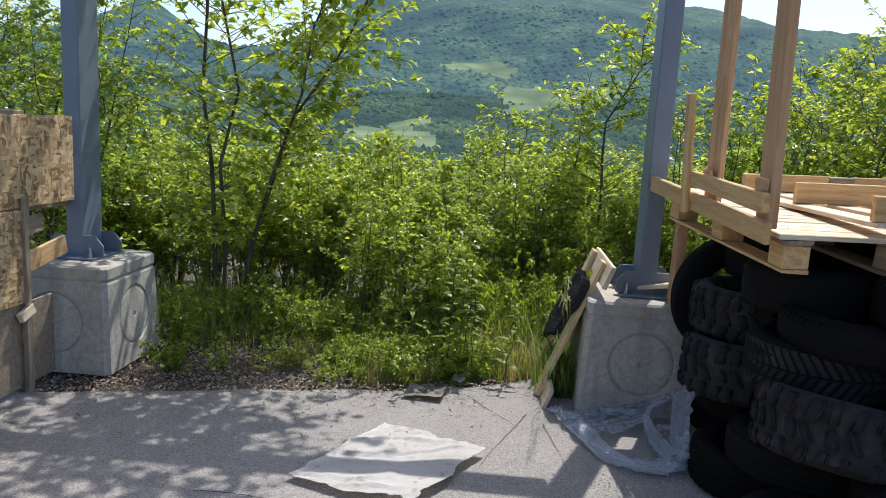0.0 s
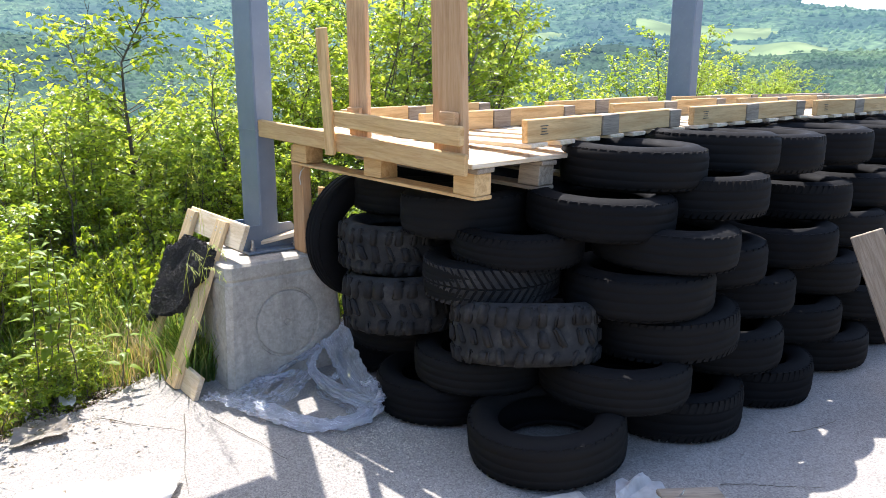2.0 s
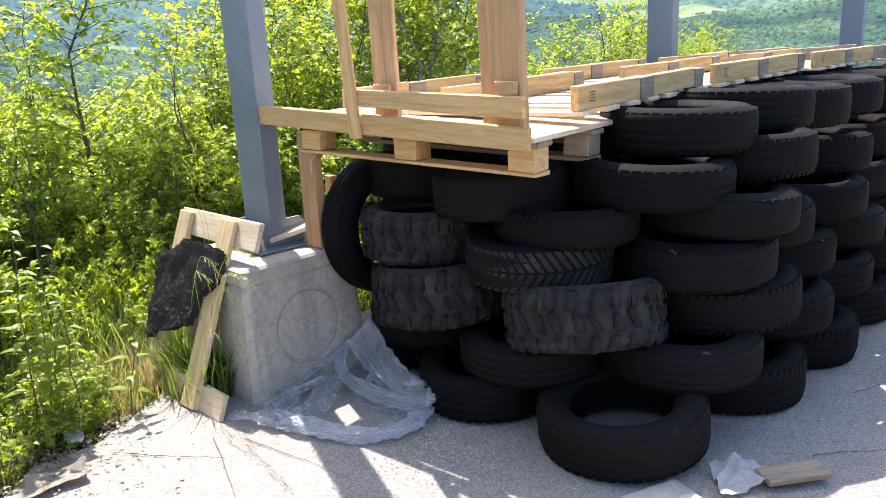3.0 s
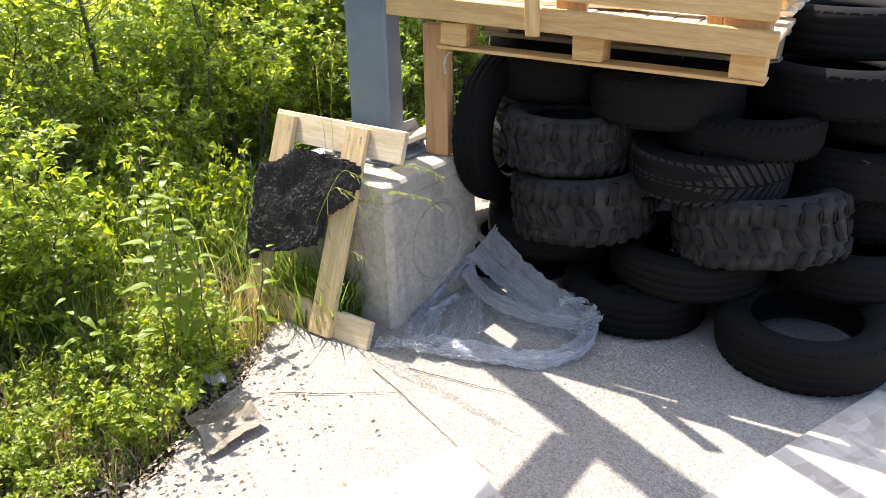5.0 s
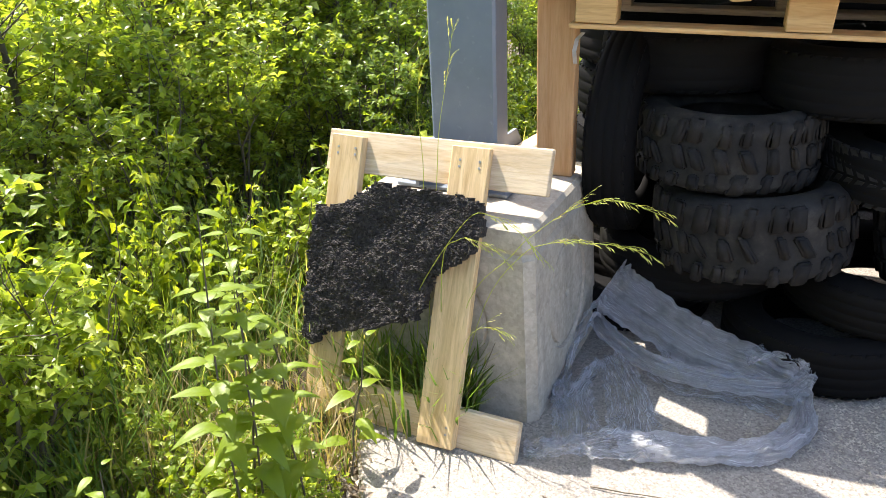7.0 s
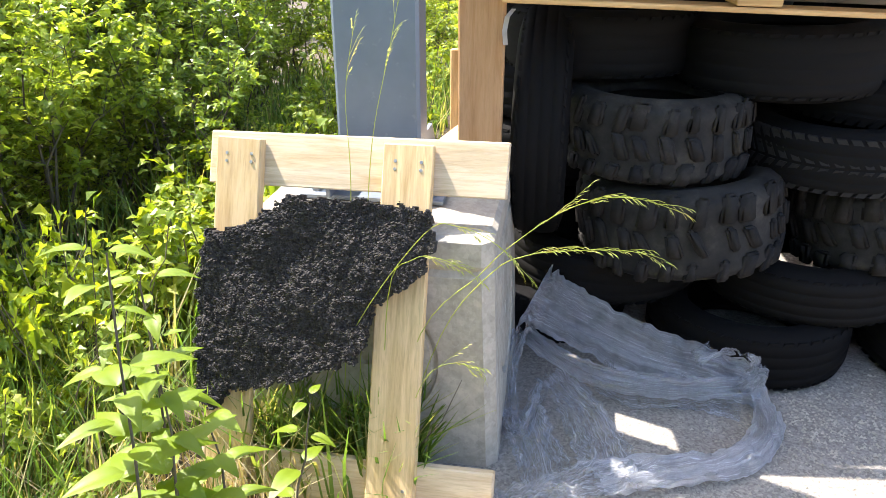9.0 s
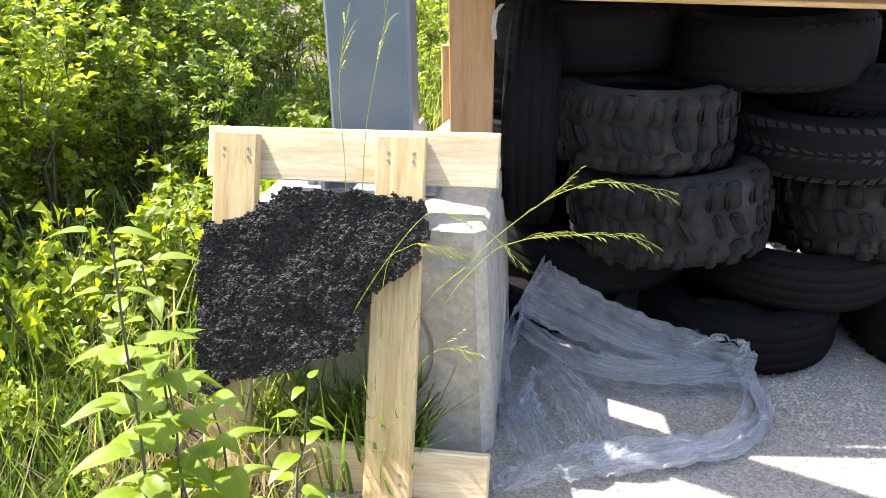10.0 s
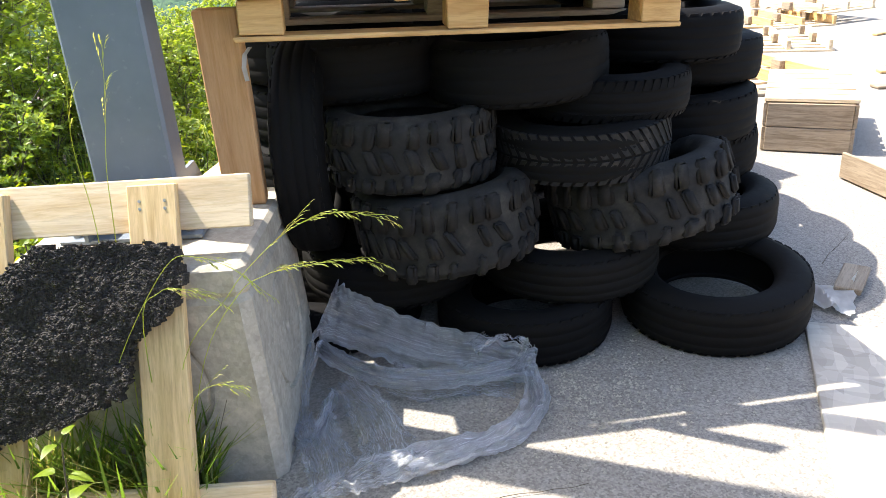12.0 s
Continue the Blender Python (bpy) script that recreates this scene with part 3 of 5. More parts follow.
# ---- tyres ----
def lathe(profile, segs, wobble=0.0, seed=0):
    bm = bmesh.new()
    rings = []
    for i in range(segs):
        a = 2 * math.pi * i / segs
        s = 1 + wobble * math.sin(2 * a + seed) + wobble * 0.5 * math.sin(3 * a + 2 * seed)
        rings.append([bm.verts.new((r * s * math.cos(a), r * s * math.sin(a), z)) for r, z in profile])
    k = len(profile)
    for i in range(segs):
        a, b = rings[i], rings[(i + 1) % segs]
        for j in range(k):
            f = bm.faces.new((a[j], b[j], b[(j + 1) % k], a[(j + 1) % k]))
            f.smooth = True
    return bm


def make_tyre(R, w, kind, mat, seed):
    """A tyre lying flat, its lower face at z = 0."""
    h = w / 2
    ri = R * 0.60
    outer = [(ri, -0.62 * h), (ri + 0.012, -0.80 * h), (ri + 0.3 * (R - ri), -0.98 * h), (ri + 0.6 * (R - ri), -h), (R - 0.018, -0.86 * h), (R - 0.005, -0.70 * h)]
    if kind == "knob":
        tread = [(R - 0.012, -0.5 * h), (R - 0.008, 0), (R - 0.012, 0.5 * h)]
    else:
        tread = []
        for g in (-0.42, -0.02, 0.38):
            tread += [(R, (g - 0.05) * h), (R - 0.0013, (g - 0.03) * h), (R - 0.0013, (g + 0.03) * h), (R, (g + 0.05) * h)]
    outer = outer + tread + [(r, -z) for r, z in outer[::-1]]
    inner = [(ri + 0.006, 0.55 * h), (ri + 0.3 * (R - ri), 0.82 * h), (R - 0.035, 0.7 * h), (R - 0.022, 0.0), (R - 0.035, -0.7 * h), (ri + 0.3 * (R - ri), -0.82 * h), (ri + 0.006, -0.55 * h)]
    top = thing("tyre", Matrix(), "", "tyre", "stacked tyres")
    shell = part("carcass", lathe(outer + inner, 56, 0.006, seed), M[mat], top, m=pose(0, 0, h))
    bm = bmesh.new()
    rnd = random.Random(seed)

    def lug(a, z0, z1, wa0, wa1, a1, depth):
        """A tread lug from z0 to z1, slanting from angle a to a1."""
        vs = []
        for z, ac, wd in ((z0, a, wa0), (z1, a1, wa1)):
            drop = 0.012 * (abs(z) / h) ** 3
            for s in (-0.5, 0.5):
                for r in (R - 0.014 - drop, R + depth - drop):
                    ang = ac + s * wd / R * (0.8 if r > R else 1.0)
                    vs.append(bm.verts.new((r * math.cos(ang), r * math.sin(ang), z)))
        for q in ((0, 1, 3, 2), (4, 6, 7, 5), (0, 2, 6, 4), (1, 5, 7, 3), (0, 4, 5, 1), (2, 3, 7, 6)):
            bm.faces.new([vs[i] for i in q])

    if kind == "knob":
        n = 25
        for i in range(n):
            a = 2 * math.pi * i / n
            for z0, z1, off, slant, wd in ((-0.97, -0.40, 0.0, 0.05, 0.052), (-0.38, 0.26, 0.5, -0.09, 0.046), (0.26, 0.97, 0.1, 0.05, 0.052)):
                a = 2 * math.pi * (i + off + rnd.uniform(-0.16, 0.16)) / n
                d = rnd.uniform(0.004, 0.012)
                wd *= rnd.uniform(0.75, 1.2)
                lug(a, (z0 + rnd.uniform(-0.02, 0.08)) * h, (z1 + rnd.uniform(-0.10, 0.03)) * h, wd, wd * rnd.uniform(0.7, 1.0), a + slant * rnd.uniform(0.3, 1.5), d)
        bmesh.ops.bevel(bm, geom=[e for e in bm.edges], offset=0.0075, segments=2, affect="EDGES")
        for fc in bm.faces:
            fc.smooth = True
    elif kind == "herring":
        n = 52
        for i in range(n):
            a = 2 * math.pi * i / n
            lug(a, -0.85 * h, -0.05 * h, 0.026, 0.027, a + 0.16, 0.0035)
            lug(a, 0.85 * h, 0.05 * h, 0.026, 0.027, a + 0.16, 0.0035)
    elif kind == "block":
        n = 60
        for i in range(n):
            a = 2 * math.pi * i / n
            for z0, z1 in ((-0.88, -0.5), (0.46, 0.88)):
                lug(a, z0 * h, z1 * h, 0.023, 0.023, a + 0.05, 0.0008)
    else:
        n = 44
        for i in range(n):
            a = 2 * math.pi * i / n
            for z0, z1 in ((-0.84, -0.76), (0.76, 0.84)):
                lug(a, z0 * h, z1 * h, 0.03, 0.028, a + 0.02, -0.002)
    tagged(part("tread", bm, M["rubber_worn" if kind in ("herring", "knob") else "rubber"], shell), kind="stuff")
    return top


KINDS = {"road": make_tyre(0.315, 0.195, "road", "rubber", 1), "block": make_tyre(0.315, 0.19, "block", "rubber", 2), "herring": make_tyre(0.31, 0.19, "herring", "rubber", 3), "knob": make_tyre(0.305, 0.255, "knob", "rubber_dusty", 4)}
LABEL = {"road": "worn black road tyre lying in the stack", "block": "black tyre with blocky shoulder tread in the stack", "herring": "black tyre with a herringbone tread in the stack", "knob": "dusty off-road tyre with deep lugs in the stack"}
TYRES = [
    # x, y, z, kind, tilt about x, tilt about y, radius, width
    (1.62, 2.555, 0.012, "road", -2, -4, 0.312, 0.19), (1.60, 3.21, 0.0, "road", 0, 0, 0.295, 0.18), (1.76, 3.86, 0.0, "block", 0, 0, 0.30, 0.17), (2.31, 2.488, 0.0, "block", 0, 0, 0.315, 0.195),
    (1.74, 3.66, 0.165, "road", 1, 0, 0.305, 0.17), (1.71, 3.04, 0.168, "road", -1, -1, 0.308, 0.165), (1.98, 2.535, 0.19, "road", 0, 1, 0.312, 0.175),
    (1.575, 3.445, 0.318, "knob", -6, 3, 0.290, 0.255), (1.70, 2.775, 0.315, "knob", -11, 9, 0.308, 0.245), (2.27, 2.52, 0.345, "block", -2, -2, 0.325, 0.18),
    (1.60, 3.56, 0.58, "knob", 0, 1, 0.268, 0.225), (1.72, 3.01, 0.55, "herring", -1, -1, 0.294, 0.18), (2.16, 2.575, 0.512, "road", -1, 0, 0.315, 0.19),
    (1.80, 3.72, 0.81, "road", 0, 1, 0.285, 0.19), (1.73, 3.205, 0.788, "road", -2, 0, 0.288, 0.195), (1.79, 2.93, 0.715, "block", 2, -1, 0.285, 0.145), (2.255, 2.525, 0.705, "road", 2, 2, 0.303, 0.175),
    (2.045, 2.705, 0.832, "road", 2, 1, 0.311, 0.175), (2.56, 2.57, 0.88, "block", 0, 0, 0.293, 0.18), (2.28, 2.73, 1.003, "road", 1, 1, 0.315, 0.185), (2.87, 2.72, 1.03, "road", 0, 2, 0.309, 0.19),
]
rnd = random.Random(3)
for i in range(6):
    z = 0.19 * i
    for j in range(8):
        x = 2.90 + 0.63 * j + (0.0 if i % 2 == 0 else -0.26) + rnd.uniform(-0.03, 0.03)
        if x < 2.58 or (i >= 4 and x < 3.12):
            continue
        TYRES.append((x, 2.46 + 0.045 * i + rnd.uniform(-0.04, 0.03), z + (0.062 if i == 5 else 0.0), rnd.choice(("road", "road", "block", "road")), rnd.uniform(-1, 1), rnd.uniform(-1, 1), rnd.uniform(0.292, 0.315), 0.19))
# the row behind, which bears the pallets
for i in range(6):
    for j in range(6):
        TYRES.append((3.30 + 0.64 * j + 0.2 * (i % 2), 3.72 + rnd.uniform(-0.03, 0.03), 0.196 * i, "road", 0, 0, 0.315, 0.195))
# unseen stacks, added to block sunlit gaps between and behind the front tyres
for i in range(5):
    TYRES.append((2.06 + 0.03 * (i % 2), 3.86, 0.208 * i, "road", 0, 0, 0.31, 0.207))
    TYRES.append((2.82 - 0.03 * (i % 2), 3.86, 0.208 * i, "road", 0, 0, 0.31, 0.207))
    TYRES.append((3.22 - 0.03 * (i % 2), 3.11, 0.208 * i, "block", 0, 0, 0.29, 0.207))
for i in range(3):
    TYRES.append((2.36 - 0.04 * (i % 2), 3.80, 0.196 * i, "block", 0, 0, 0.31, 0.195))
BASE = {"road": (0.315, 0.195), "block": (0.315, 0.19), "herring": (0.31, 0.19), "knob": (0.305, 0.255)}
for n_, (x, y, z, kind, tx, ty, rad, wid) in enumerate(TYRES):
    s = rad / BASE[kind][0]
    ob = copy_thing(KINDS[kind], pose(x, y, z, tx, ty, 0) @ pose(0, 0, 0, 0, 0, (n_ * 67) % 360) @ Matrix.Diagonal((s, s, wid / BASE[kind][1], 1)))
    tagged(ob, "worn black road tyre, open at the foot of the stack" if n_ == 0 else LABEL[kind], "tyre", "stacked tyres")
# one tyre stands on edge between the block and the stack
ob = copy_thing(KINDS["road"], pose(1.645, 3.945, 0.675, 90, 0, 0) @ Matrix.Diagonal((1.06, 1.06, 0.78, 1)))
tagged(ob, "black tyre standing on edge beside a concrete block", "tyre", "stacked tyres")
for ob in list(KINDS.values()):
    for c_ in list(ob.children_recursive):
        bpy.data.objects.remove(c_)
    bpy.data.objects.remove(ob)


# ---- pallets on the stack ----
def nail_in(parent, px, py, pz):
    bm = bmesh.new()
    bmesh.ops.create_cone(bm, cap_ends=True, segments=8, radius1=0.0042, radius2=0.0036, depth=0.0016)
    return part("nail", bm, M["bolt"], parent, "rusty nail head", pose(px, py, pz))


def near_pallet():
    top = thing("pallet", pose(1.425, 2.79, 1.0, 2.2, 0, 7.2), "pale wooden pallet lying on the stacked tyres", "pallet", "pallets")
    # stringers and inner pieces take the darker wood to imitate shade under the deck
    for x in (0.05, 0.45, 0.85):
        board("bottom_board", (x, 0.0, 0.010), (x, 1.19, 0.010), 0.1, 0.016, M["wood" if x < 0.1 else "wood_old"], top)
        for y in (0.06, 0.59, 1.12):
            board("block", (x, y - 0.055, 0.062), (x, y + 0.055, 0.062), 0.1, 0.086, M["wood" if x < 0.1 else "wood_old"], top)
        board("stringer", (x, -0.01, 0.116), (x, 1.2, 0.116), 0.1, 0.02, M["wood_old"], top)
    for i in range(14):
        y = 0.035 + 0.097 * i
        bd = board("deck_board", (-0.03, y, 0.138), (0.95, y + 0.004 * (i % 2), 0.138 + 0.002 * (i % 3)), 0.091, 0.02, M["wood_pale"], top)
        for px in (-0.43, -0.40, 0.0, 0.42):
            nail_in(bd, px, 0.02 * (-1) ** i, 0.0102)
    return top


near_pallet()


def plank(name, p, q, width, thick, mat, label, up=(0, 0, 1), group="", category="board"):
    m = between(p, q, up)
    bm = box_bm((Vector(q) - Vector(p)).length, width, thick, 0.004, 0.003, int(997 * abs(p[1] + q[0])))
    ob = finish(name, bm, M[mat])
    ob.matrix_basis = m
    return tagged(ob, label, category, group)


plank("wooden_board", (1.215, 4.17, 1.215), (1.352, 2.75, 1.145), 0.08, 0.022, "wood", "pale yellow pine board nailed along a pallet edge", (-1, -0.12, 0))
plank("wooden_post", (1.372, 2.85, 1.16), (1.345, 2.875, 2.9), 0.145, 0.03, "wood_red", "tall reddish pine board standing on the pallet", (-1, 0.0, 0), "uprights", "post")
plank("wooden_post", (1.335, 3.43, 1.16), (1.325, 3.43, 2.9), 0.11, 0.026, "wood_red", "slimmer reddish pine board standing on the pallet", (-0.95, -0.2, 0), "uprights", "post")
plank("wooden_post", (1.394, 2.955, 1.16), (1.367, 2.98, 2.9), 0.05, 0.03, "wood_red", "narrow dark pine batten beside a taller board", (-1, 0.0, 0), "uprights", "post")
plank("wooden_board", (1.270, 3.53, 1.285), (1.334, 2.757, 1.25), 0.068, 0.03, "wood", "short pine cross board nailed to two uprights", (-1, -0.12, 0))
for by, bx in ((2.84, 1.340), (3.42, 1.300)):
    plank("nailed_block", (bx, by - 0.045, 1.31), (bx, by + 0.045, 1.312), 0.05, 0.022, "wood_red", "small reddish wood block nailed above a cross board", (-1, 0, 0), "nailed blocks", "wood block")
plank("wooden_stake", (1.245, 3.53, 1.13), (1.23, 3.55, 1.66), 0.052, 0.02, "wood", "thin pale pine stake fixed to a board", (-0.9, -0.4, 0), "", "stake")
plank("support_post", (1.36, 4.025, 0.60), (1.36, 4.025, 1.13), 0.115, 0.05, "wood_red", "brown timber prop under the pallet on the block", (-1, 0.02, 0), "", "post")
plank("support_post", (1.52, 4.105, 0.60), (1.52, 4.105, 0.90), 0.05, 0.03, "wood", "short pine batten standing behind the prop", (-1, 0.05, 0), "", "post")
plank("wooden_board", (1.16, 4.20, 0.63), (1.45, 4.06, 0.70), 0.06, 0.025, "wood_pale", "short pine offcut on the concrete block", (0, 0, 1))


strap = [(1.335, 3.945, 1.03), (1.325, 3.96, 1.012), (1.318, 3.965, 0.98), (1.322, 3.962, 0.945)]
bm = bmesh.new()
rows_ = [[bm.verts.new((x, y + d, z)) for d in (-0.006, 0.006)] for x, y, z in strap]
for a_, b_ in zip(rows_, rows_[1:]):
    bm.faces.new((a_[0], a_[1], b_[1], b_[0]))
bmesh.ops.solidify(bm, geom=bm.faces[:], thickness=0.001)
tagged(finish("plastic_strap", bm, M["paper"]), "white plastic strap end hanging from a pallet", "strap")


def flipped_pallet(x, y, z, turn, length, depth, label, tone="wood", tilt=0.0):
    """A pallet lying deck down, its bearers and dark end blocks showing on top."""
    top = thing("pallet", pose(x, y, z, 0, -tilt, turn), label, "pallet", "pallets")
    count = 7
    for i in range(count):
        xx = 0.05 + (length - 0.1) * i / (count - 1)
        board("deck_board", (xx, -0.01, 0.010), (xx, depth + 0.01, 0.010), 0.105, 0.018, M["wood_pale"], top)
    for k_, yy in enumerate((0.03, depth / 2, depth - 0.03)):
        s_ = 0.03 * k_
        board("bearer", (s_, yy, 0.066), (length * 0.42, yy, 0.066), 0.04, 0.09, M[tone], top)
        board("bearer", (length * 0.53, yy, 0.066), (length * 0.90, yy, 0.066), 0.04, 0.09, M[tone], top)
        board("block", (length * 0.422, yy + 0.02, 0.063), (length * 0.528, yy + 0.02, 0.063), 0.09, 0.088, M["wood_old"], top)
        board("block", (length * 0.902, yy + 0.02, 0.063), (length * 0.985, yy + 0.02, 0.063), 0.09, 0.088, M["wood_old"], top)
    for i in range(4):
        part("stamp", box_bm(0.05 if i in (0, 3) else 0.035, 0.001, 0.004, 0, centre=(0.10, 0.0085, 0.084 - 0.011 * i)), M["bark"], top, "small dark printed stamp")
    return top


flipped_pallet(1.735, 2.815, 1.182, 5, 1.2, 1.36, "upturned pine pallet lying on the stacked tyres", "wood", 1.0)
flipped_pallet(2.98, 2.88, 1.207, 1, 1.2, 1.1, "upturned pine pallet further along the tyre wall", "wood", 1.0)
flipped_pallet(4.25, 2.86, 1.222, 0, 1.2, 1.1, "upturned pine pallet near the end of the tyre wall", "wood", 0.5)
flipped_pallet(5.5, 2.86, 1.228, 0, 1.2, 1.1, "upturned pine pallet at the end of the tyre wall", "wood_old", 0.0)


# ---- leaning pallet piece with its crust ----
def leaning_frame():
    top = thing("pallet_piece", pose(0.70, 3.9, 0.0, 0, 21.5, 0), "broken pale pallet section leaning on a concrete block", "pallet")
    # local z runs up the slope, y along the top board
    board("top_board", (0.012, 0.018, 0.785), (0.012, 0.708, 0.785), 0.122, 0.024, M["wood_pale"], top, up=(-1, 0, 0))
    board("bottom_board", (0.012, 0.008, 0.058), (0.012, 0.70, 0.058), 0.11, 0.024, M["wood_pale"], top, up=(-1, 0, 0))
    board("slat", (-0.014, 0.237, 0.0), (-0.014, 0.237, 0.83), 0.11, 0.026, M["wood_slat"], top, up=(-1, 0, 0))
    board("slat", (-0.014, 0.628, 0.0), (-0.014, 0.628, 0.83), 0.106, 0.026, M["wood_slat"], top, up=(-1, 0, 0))
    slats = [o for o in top.children if o.name.startswith("slat")]
    for sl in slats:
        for px in (-0.375, -0.355, 0.36, 0.378):
            for py in (-0.03, 0.028):
                nail_in(sl, px + 0.01 * py, py, 0.0131)
    return top


leaning_frame()


def crust():
    """A thick torn slab of asphalt crust hooked over the slats."""
    outline = [(0.175, 0.685), (0.30, 0.70), (0.42, 0.70), (0.505, 0.695), (0.53, 0.665), (0.57, 0.64), (0.60, 0.625), (0.67, 0.61), (0.69, 0.50), (0.692, 0.36), (0.685, 0.225), (0.635, 0.215), (0.625, 0.25), (0.55, 0.275), (0.46, 0.295), (0.40, 0.325), (0.33, 0.345), (0.30, 0.40), (0.295, 0.47), (0.25, 0.50), (0.19, 0.555), (0.165, 0.62)]
    n = len(outline)

    def inside(y, z):
        hit = False
        for i in range(n):
            (y0, z0), (y1, z1) = outline[i], outline[(i + 1) % n]
            if (z0 > z) != (z1 > z) and y < (y1 - y0) * (z - z0) / (z1 - z0) + y0:
                hit = not hit
        return hit

    step = 0.0043
    ny, nz = 136, 124
    bm = bmesh.new()
    cells = {}
    verts = {}

    def vert(i, j, side):
        key = (i, j, side)
        if key not in verts:
            y, z = 0.15 + i * step, 0.18 + j * step
            p = Vector((y * 40, z * 40, 0))
            lump = 0.012 * noise.noise(p * 0.25) + 0.008 * abs(noise.noise(p * 0.7)) + 0.004 * noise.noise(p * 2.2)
            x = -0.036 - lump - 0.03 * max(0, z - 0.3) if side == 0 else -0.002
            edge = noise.noise(p * 1.6)
            verts[key] = bm.verts.new((x, y + 0.005 * edge, z + 0.005 * noise.noise(p * 1.6 + Vector((9, 0, 0)))))
        return verts[key]

    for i in range(ny):
        for j in range(nz):
            y, z = 0.15 + (i + 0.5) * step, 0.18 + (j + 0.5) * step
            w = 0.012 * noise.noise(Vector((y * 45, z * 45, 5))) + 0.007 * noise.noise(Vector((y * 150, z * 150, 2)))
            if inside(y + w, z + w):
                cells[(i, j)] = 1
    for (i, j) in cells:
        for side in (0, 1):
            q = [vert(i, j, side), vert(i + 1, j, side), vert(i + 1, j + 1, side), vert(i, j + 1, side)]
            bm.faces.new(q if side else q[::-1])
        for di, dj, a, b in ((-1, 0, (0, 0), (0, 1)), (1, 0, (1, 0), (1, 1)), (0, -1, (0, 0), (1, 0)), (0, 1, (0, 1), (1, 1))):
            if (i + di, j + dj) not in cells:
                bm.faces.new((vert(i + a[0], j + a[1], 0), vert(i + b[0], j + b[1], 0), vert(i + b[0], j + b[1], 1), vert(i + a[0], j + a[1], 1)))
    bmesh.ops.recalc_face_normals(bm, faces=bm.faces[:])
    face_points = [v_.co.copy() for k_, v_ in verts.items() if k_[2] == 0]
    ob = finish("asphalt_crust", bm, M["crust"])
    ob.matrix_basis = pose(0.70, 3.9, 0.0, 0, 21.5, 0) @ pose(-0.027, 0, 0)
    rg = np.random.default_rng(91)
    ico = np.array([[0, 0, 1], [0.94, 0, 0.2], [0.29, 0.9, 0.2], [-0.76, 0.55, 0.2], [-0.76, -0.55, 0.2], [0.29, -0.9, 0.2]])
    tri = np.array([[0, 1, 2], [0, 2, 3], [0, 3, 4], [0, 4, 5], [0, 5, 1]])
    turn_up = np.array([[0, 0, -1], [0, 1, 0], [1, 0, 0]], float)
    co = np.array([tuple(v_) for v_ in face_points])
    pick = rg.integers(0, len(co), 5200)
    size = 0.0016 + 0.0034 * rg.random(5200) ** 2.0
    V = []
    for p_, r_ in zip(co[pick], size):
        g_ = (ico * rg.uniform(0.7, 1.3, (6, 1))) @ turn_up.T
        V.append(p_ + rg.normal(0, 0.0015, 3) * np.array([0.3, 1, 1]) + g_ * r_)
    t_ = (tri[None] + (np.arange(5200) * 6)[:, None, None]).reshape(-1, 3)
    grains = from_arrays("asphalt_grain", np.concatenate(V), t_, M["crust"], ob, "loose black asphalt grains", smooth=True)
    tagged(grains, kind="stuff")
    return tagged(ob, "torn black slab of granular asphalt crust on slats", "asphalt slab")


crust()


# ---- litter on the slab ----
def sheet(name, corners, mat, thick, crumple, label, category, seed, n=26, z=0.004, lift=0.0):
    """A rumpled four-cornered sheet lying on the slab."""
    a, b, c, d = [Vector((*p, 0)) for p in corners]
    bm = bmesh.new()
    g = []
    for i in range(n + 1):
        row = []
        for j in range(n + 1):
            u, v = i / n, j / n
            p = (a * (1 - u) + b * u) * (1 - v) + (d * (1 - u) + c * u) * v
            e = 0.03 * noise.noise(p * 6 + Vector((seed, 0, 0))) + 0.02 * noise.noise(p * 27 + Vector((seed, 3, 0)))
            if i in (0, n) or j in (0, n):
                p = p + Vector((e, e * 0.7, 0))
            hgt = z + lift * (u * u + 0.6 * (1 - v) ** 2) + crumple * max(0.0, noise.noise(p * 5 + Vector((0, seed, 0))) + 0.25) + 0.3 * crumple * abs(noise.noise(p * 14 + Vector((seed, 0, 2)))) + 0.7 * crumple * max(0.0, 1 - 7 * abs(noise.noise(Vector((p.x * 2, p.y * 6, seed + 4)))))
            row.append(bm.verts.new((p.x, p.y, hgt)))
        g.append(row)
    for i in range(n):
        for j in range(n):
            bm.faces.new((g[i][j], g[i + 1][j], g[i + 1][j + 1], g[i][j + 1]))
    geo = bmesh.ops.solidify(bm, geom=bm.faces[:], thickness=thick)
    ob = finish(name, bm, M[mat], smooth=False)
    return tagged(ob, label, category)


sheet("cardboard_sheet", [(-0.38, 2.87), (0.16, 2.71), (0.41, 3.26), (-0.08, 3.54)], "card", 0.006, 0.014, "flattened pale cardboard sheet lying on the slab", "cardboard", 1, lift=0.03)
sb = thing("strand_board", pose(1.50, 2.285, 0.012, 0, 0.4, 159.5), "pale weathered strand board lying on the slab", "board")
part("panel", box_bm(1.25, 0.95, 0.018, 0.003, 0.006, 3, (0.625, 0.475, 0)), M["osb_pale"], sb)
sheet("paper_scrap", [(0.20, 4.20), (0.27, 4.18), (0.34, 4.44), (0.26, 4.46)], "paper", 0.001, 0.05, "crumpled white paper on the leaf litter", "paper", 7, 14)
sheet("cardboard_scrap", [(-0.02, 3.90), (0.16, 3.86), (0.20, 4.10), (0.02, 4.12)], "card_brown", 0.003, 0.05, "brown cardboard scrap on the leaf litter", "cardboard", 9, 14)
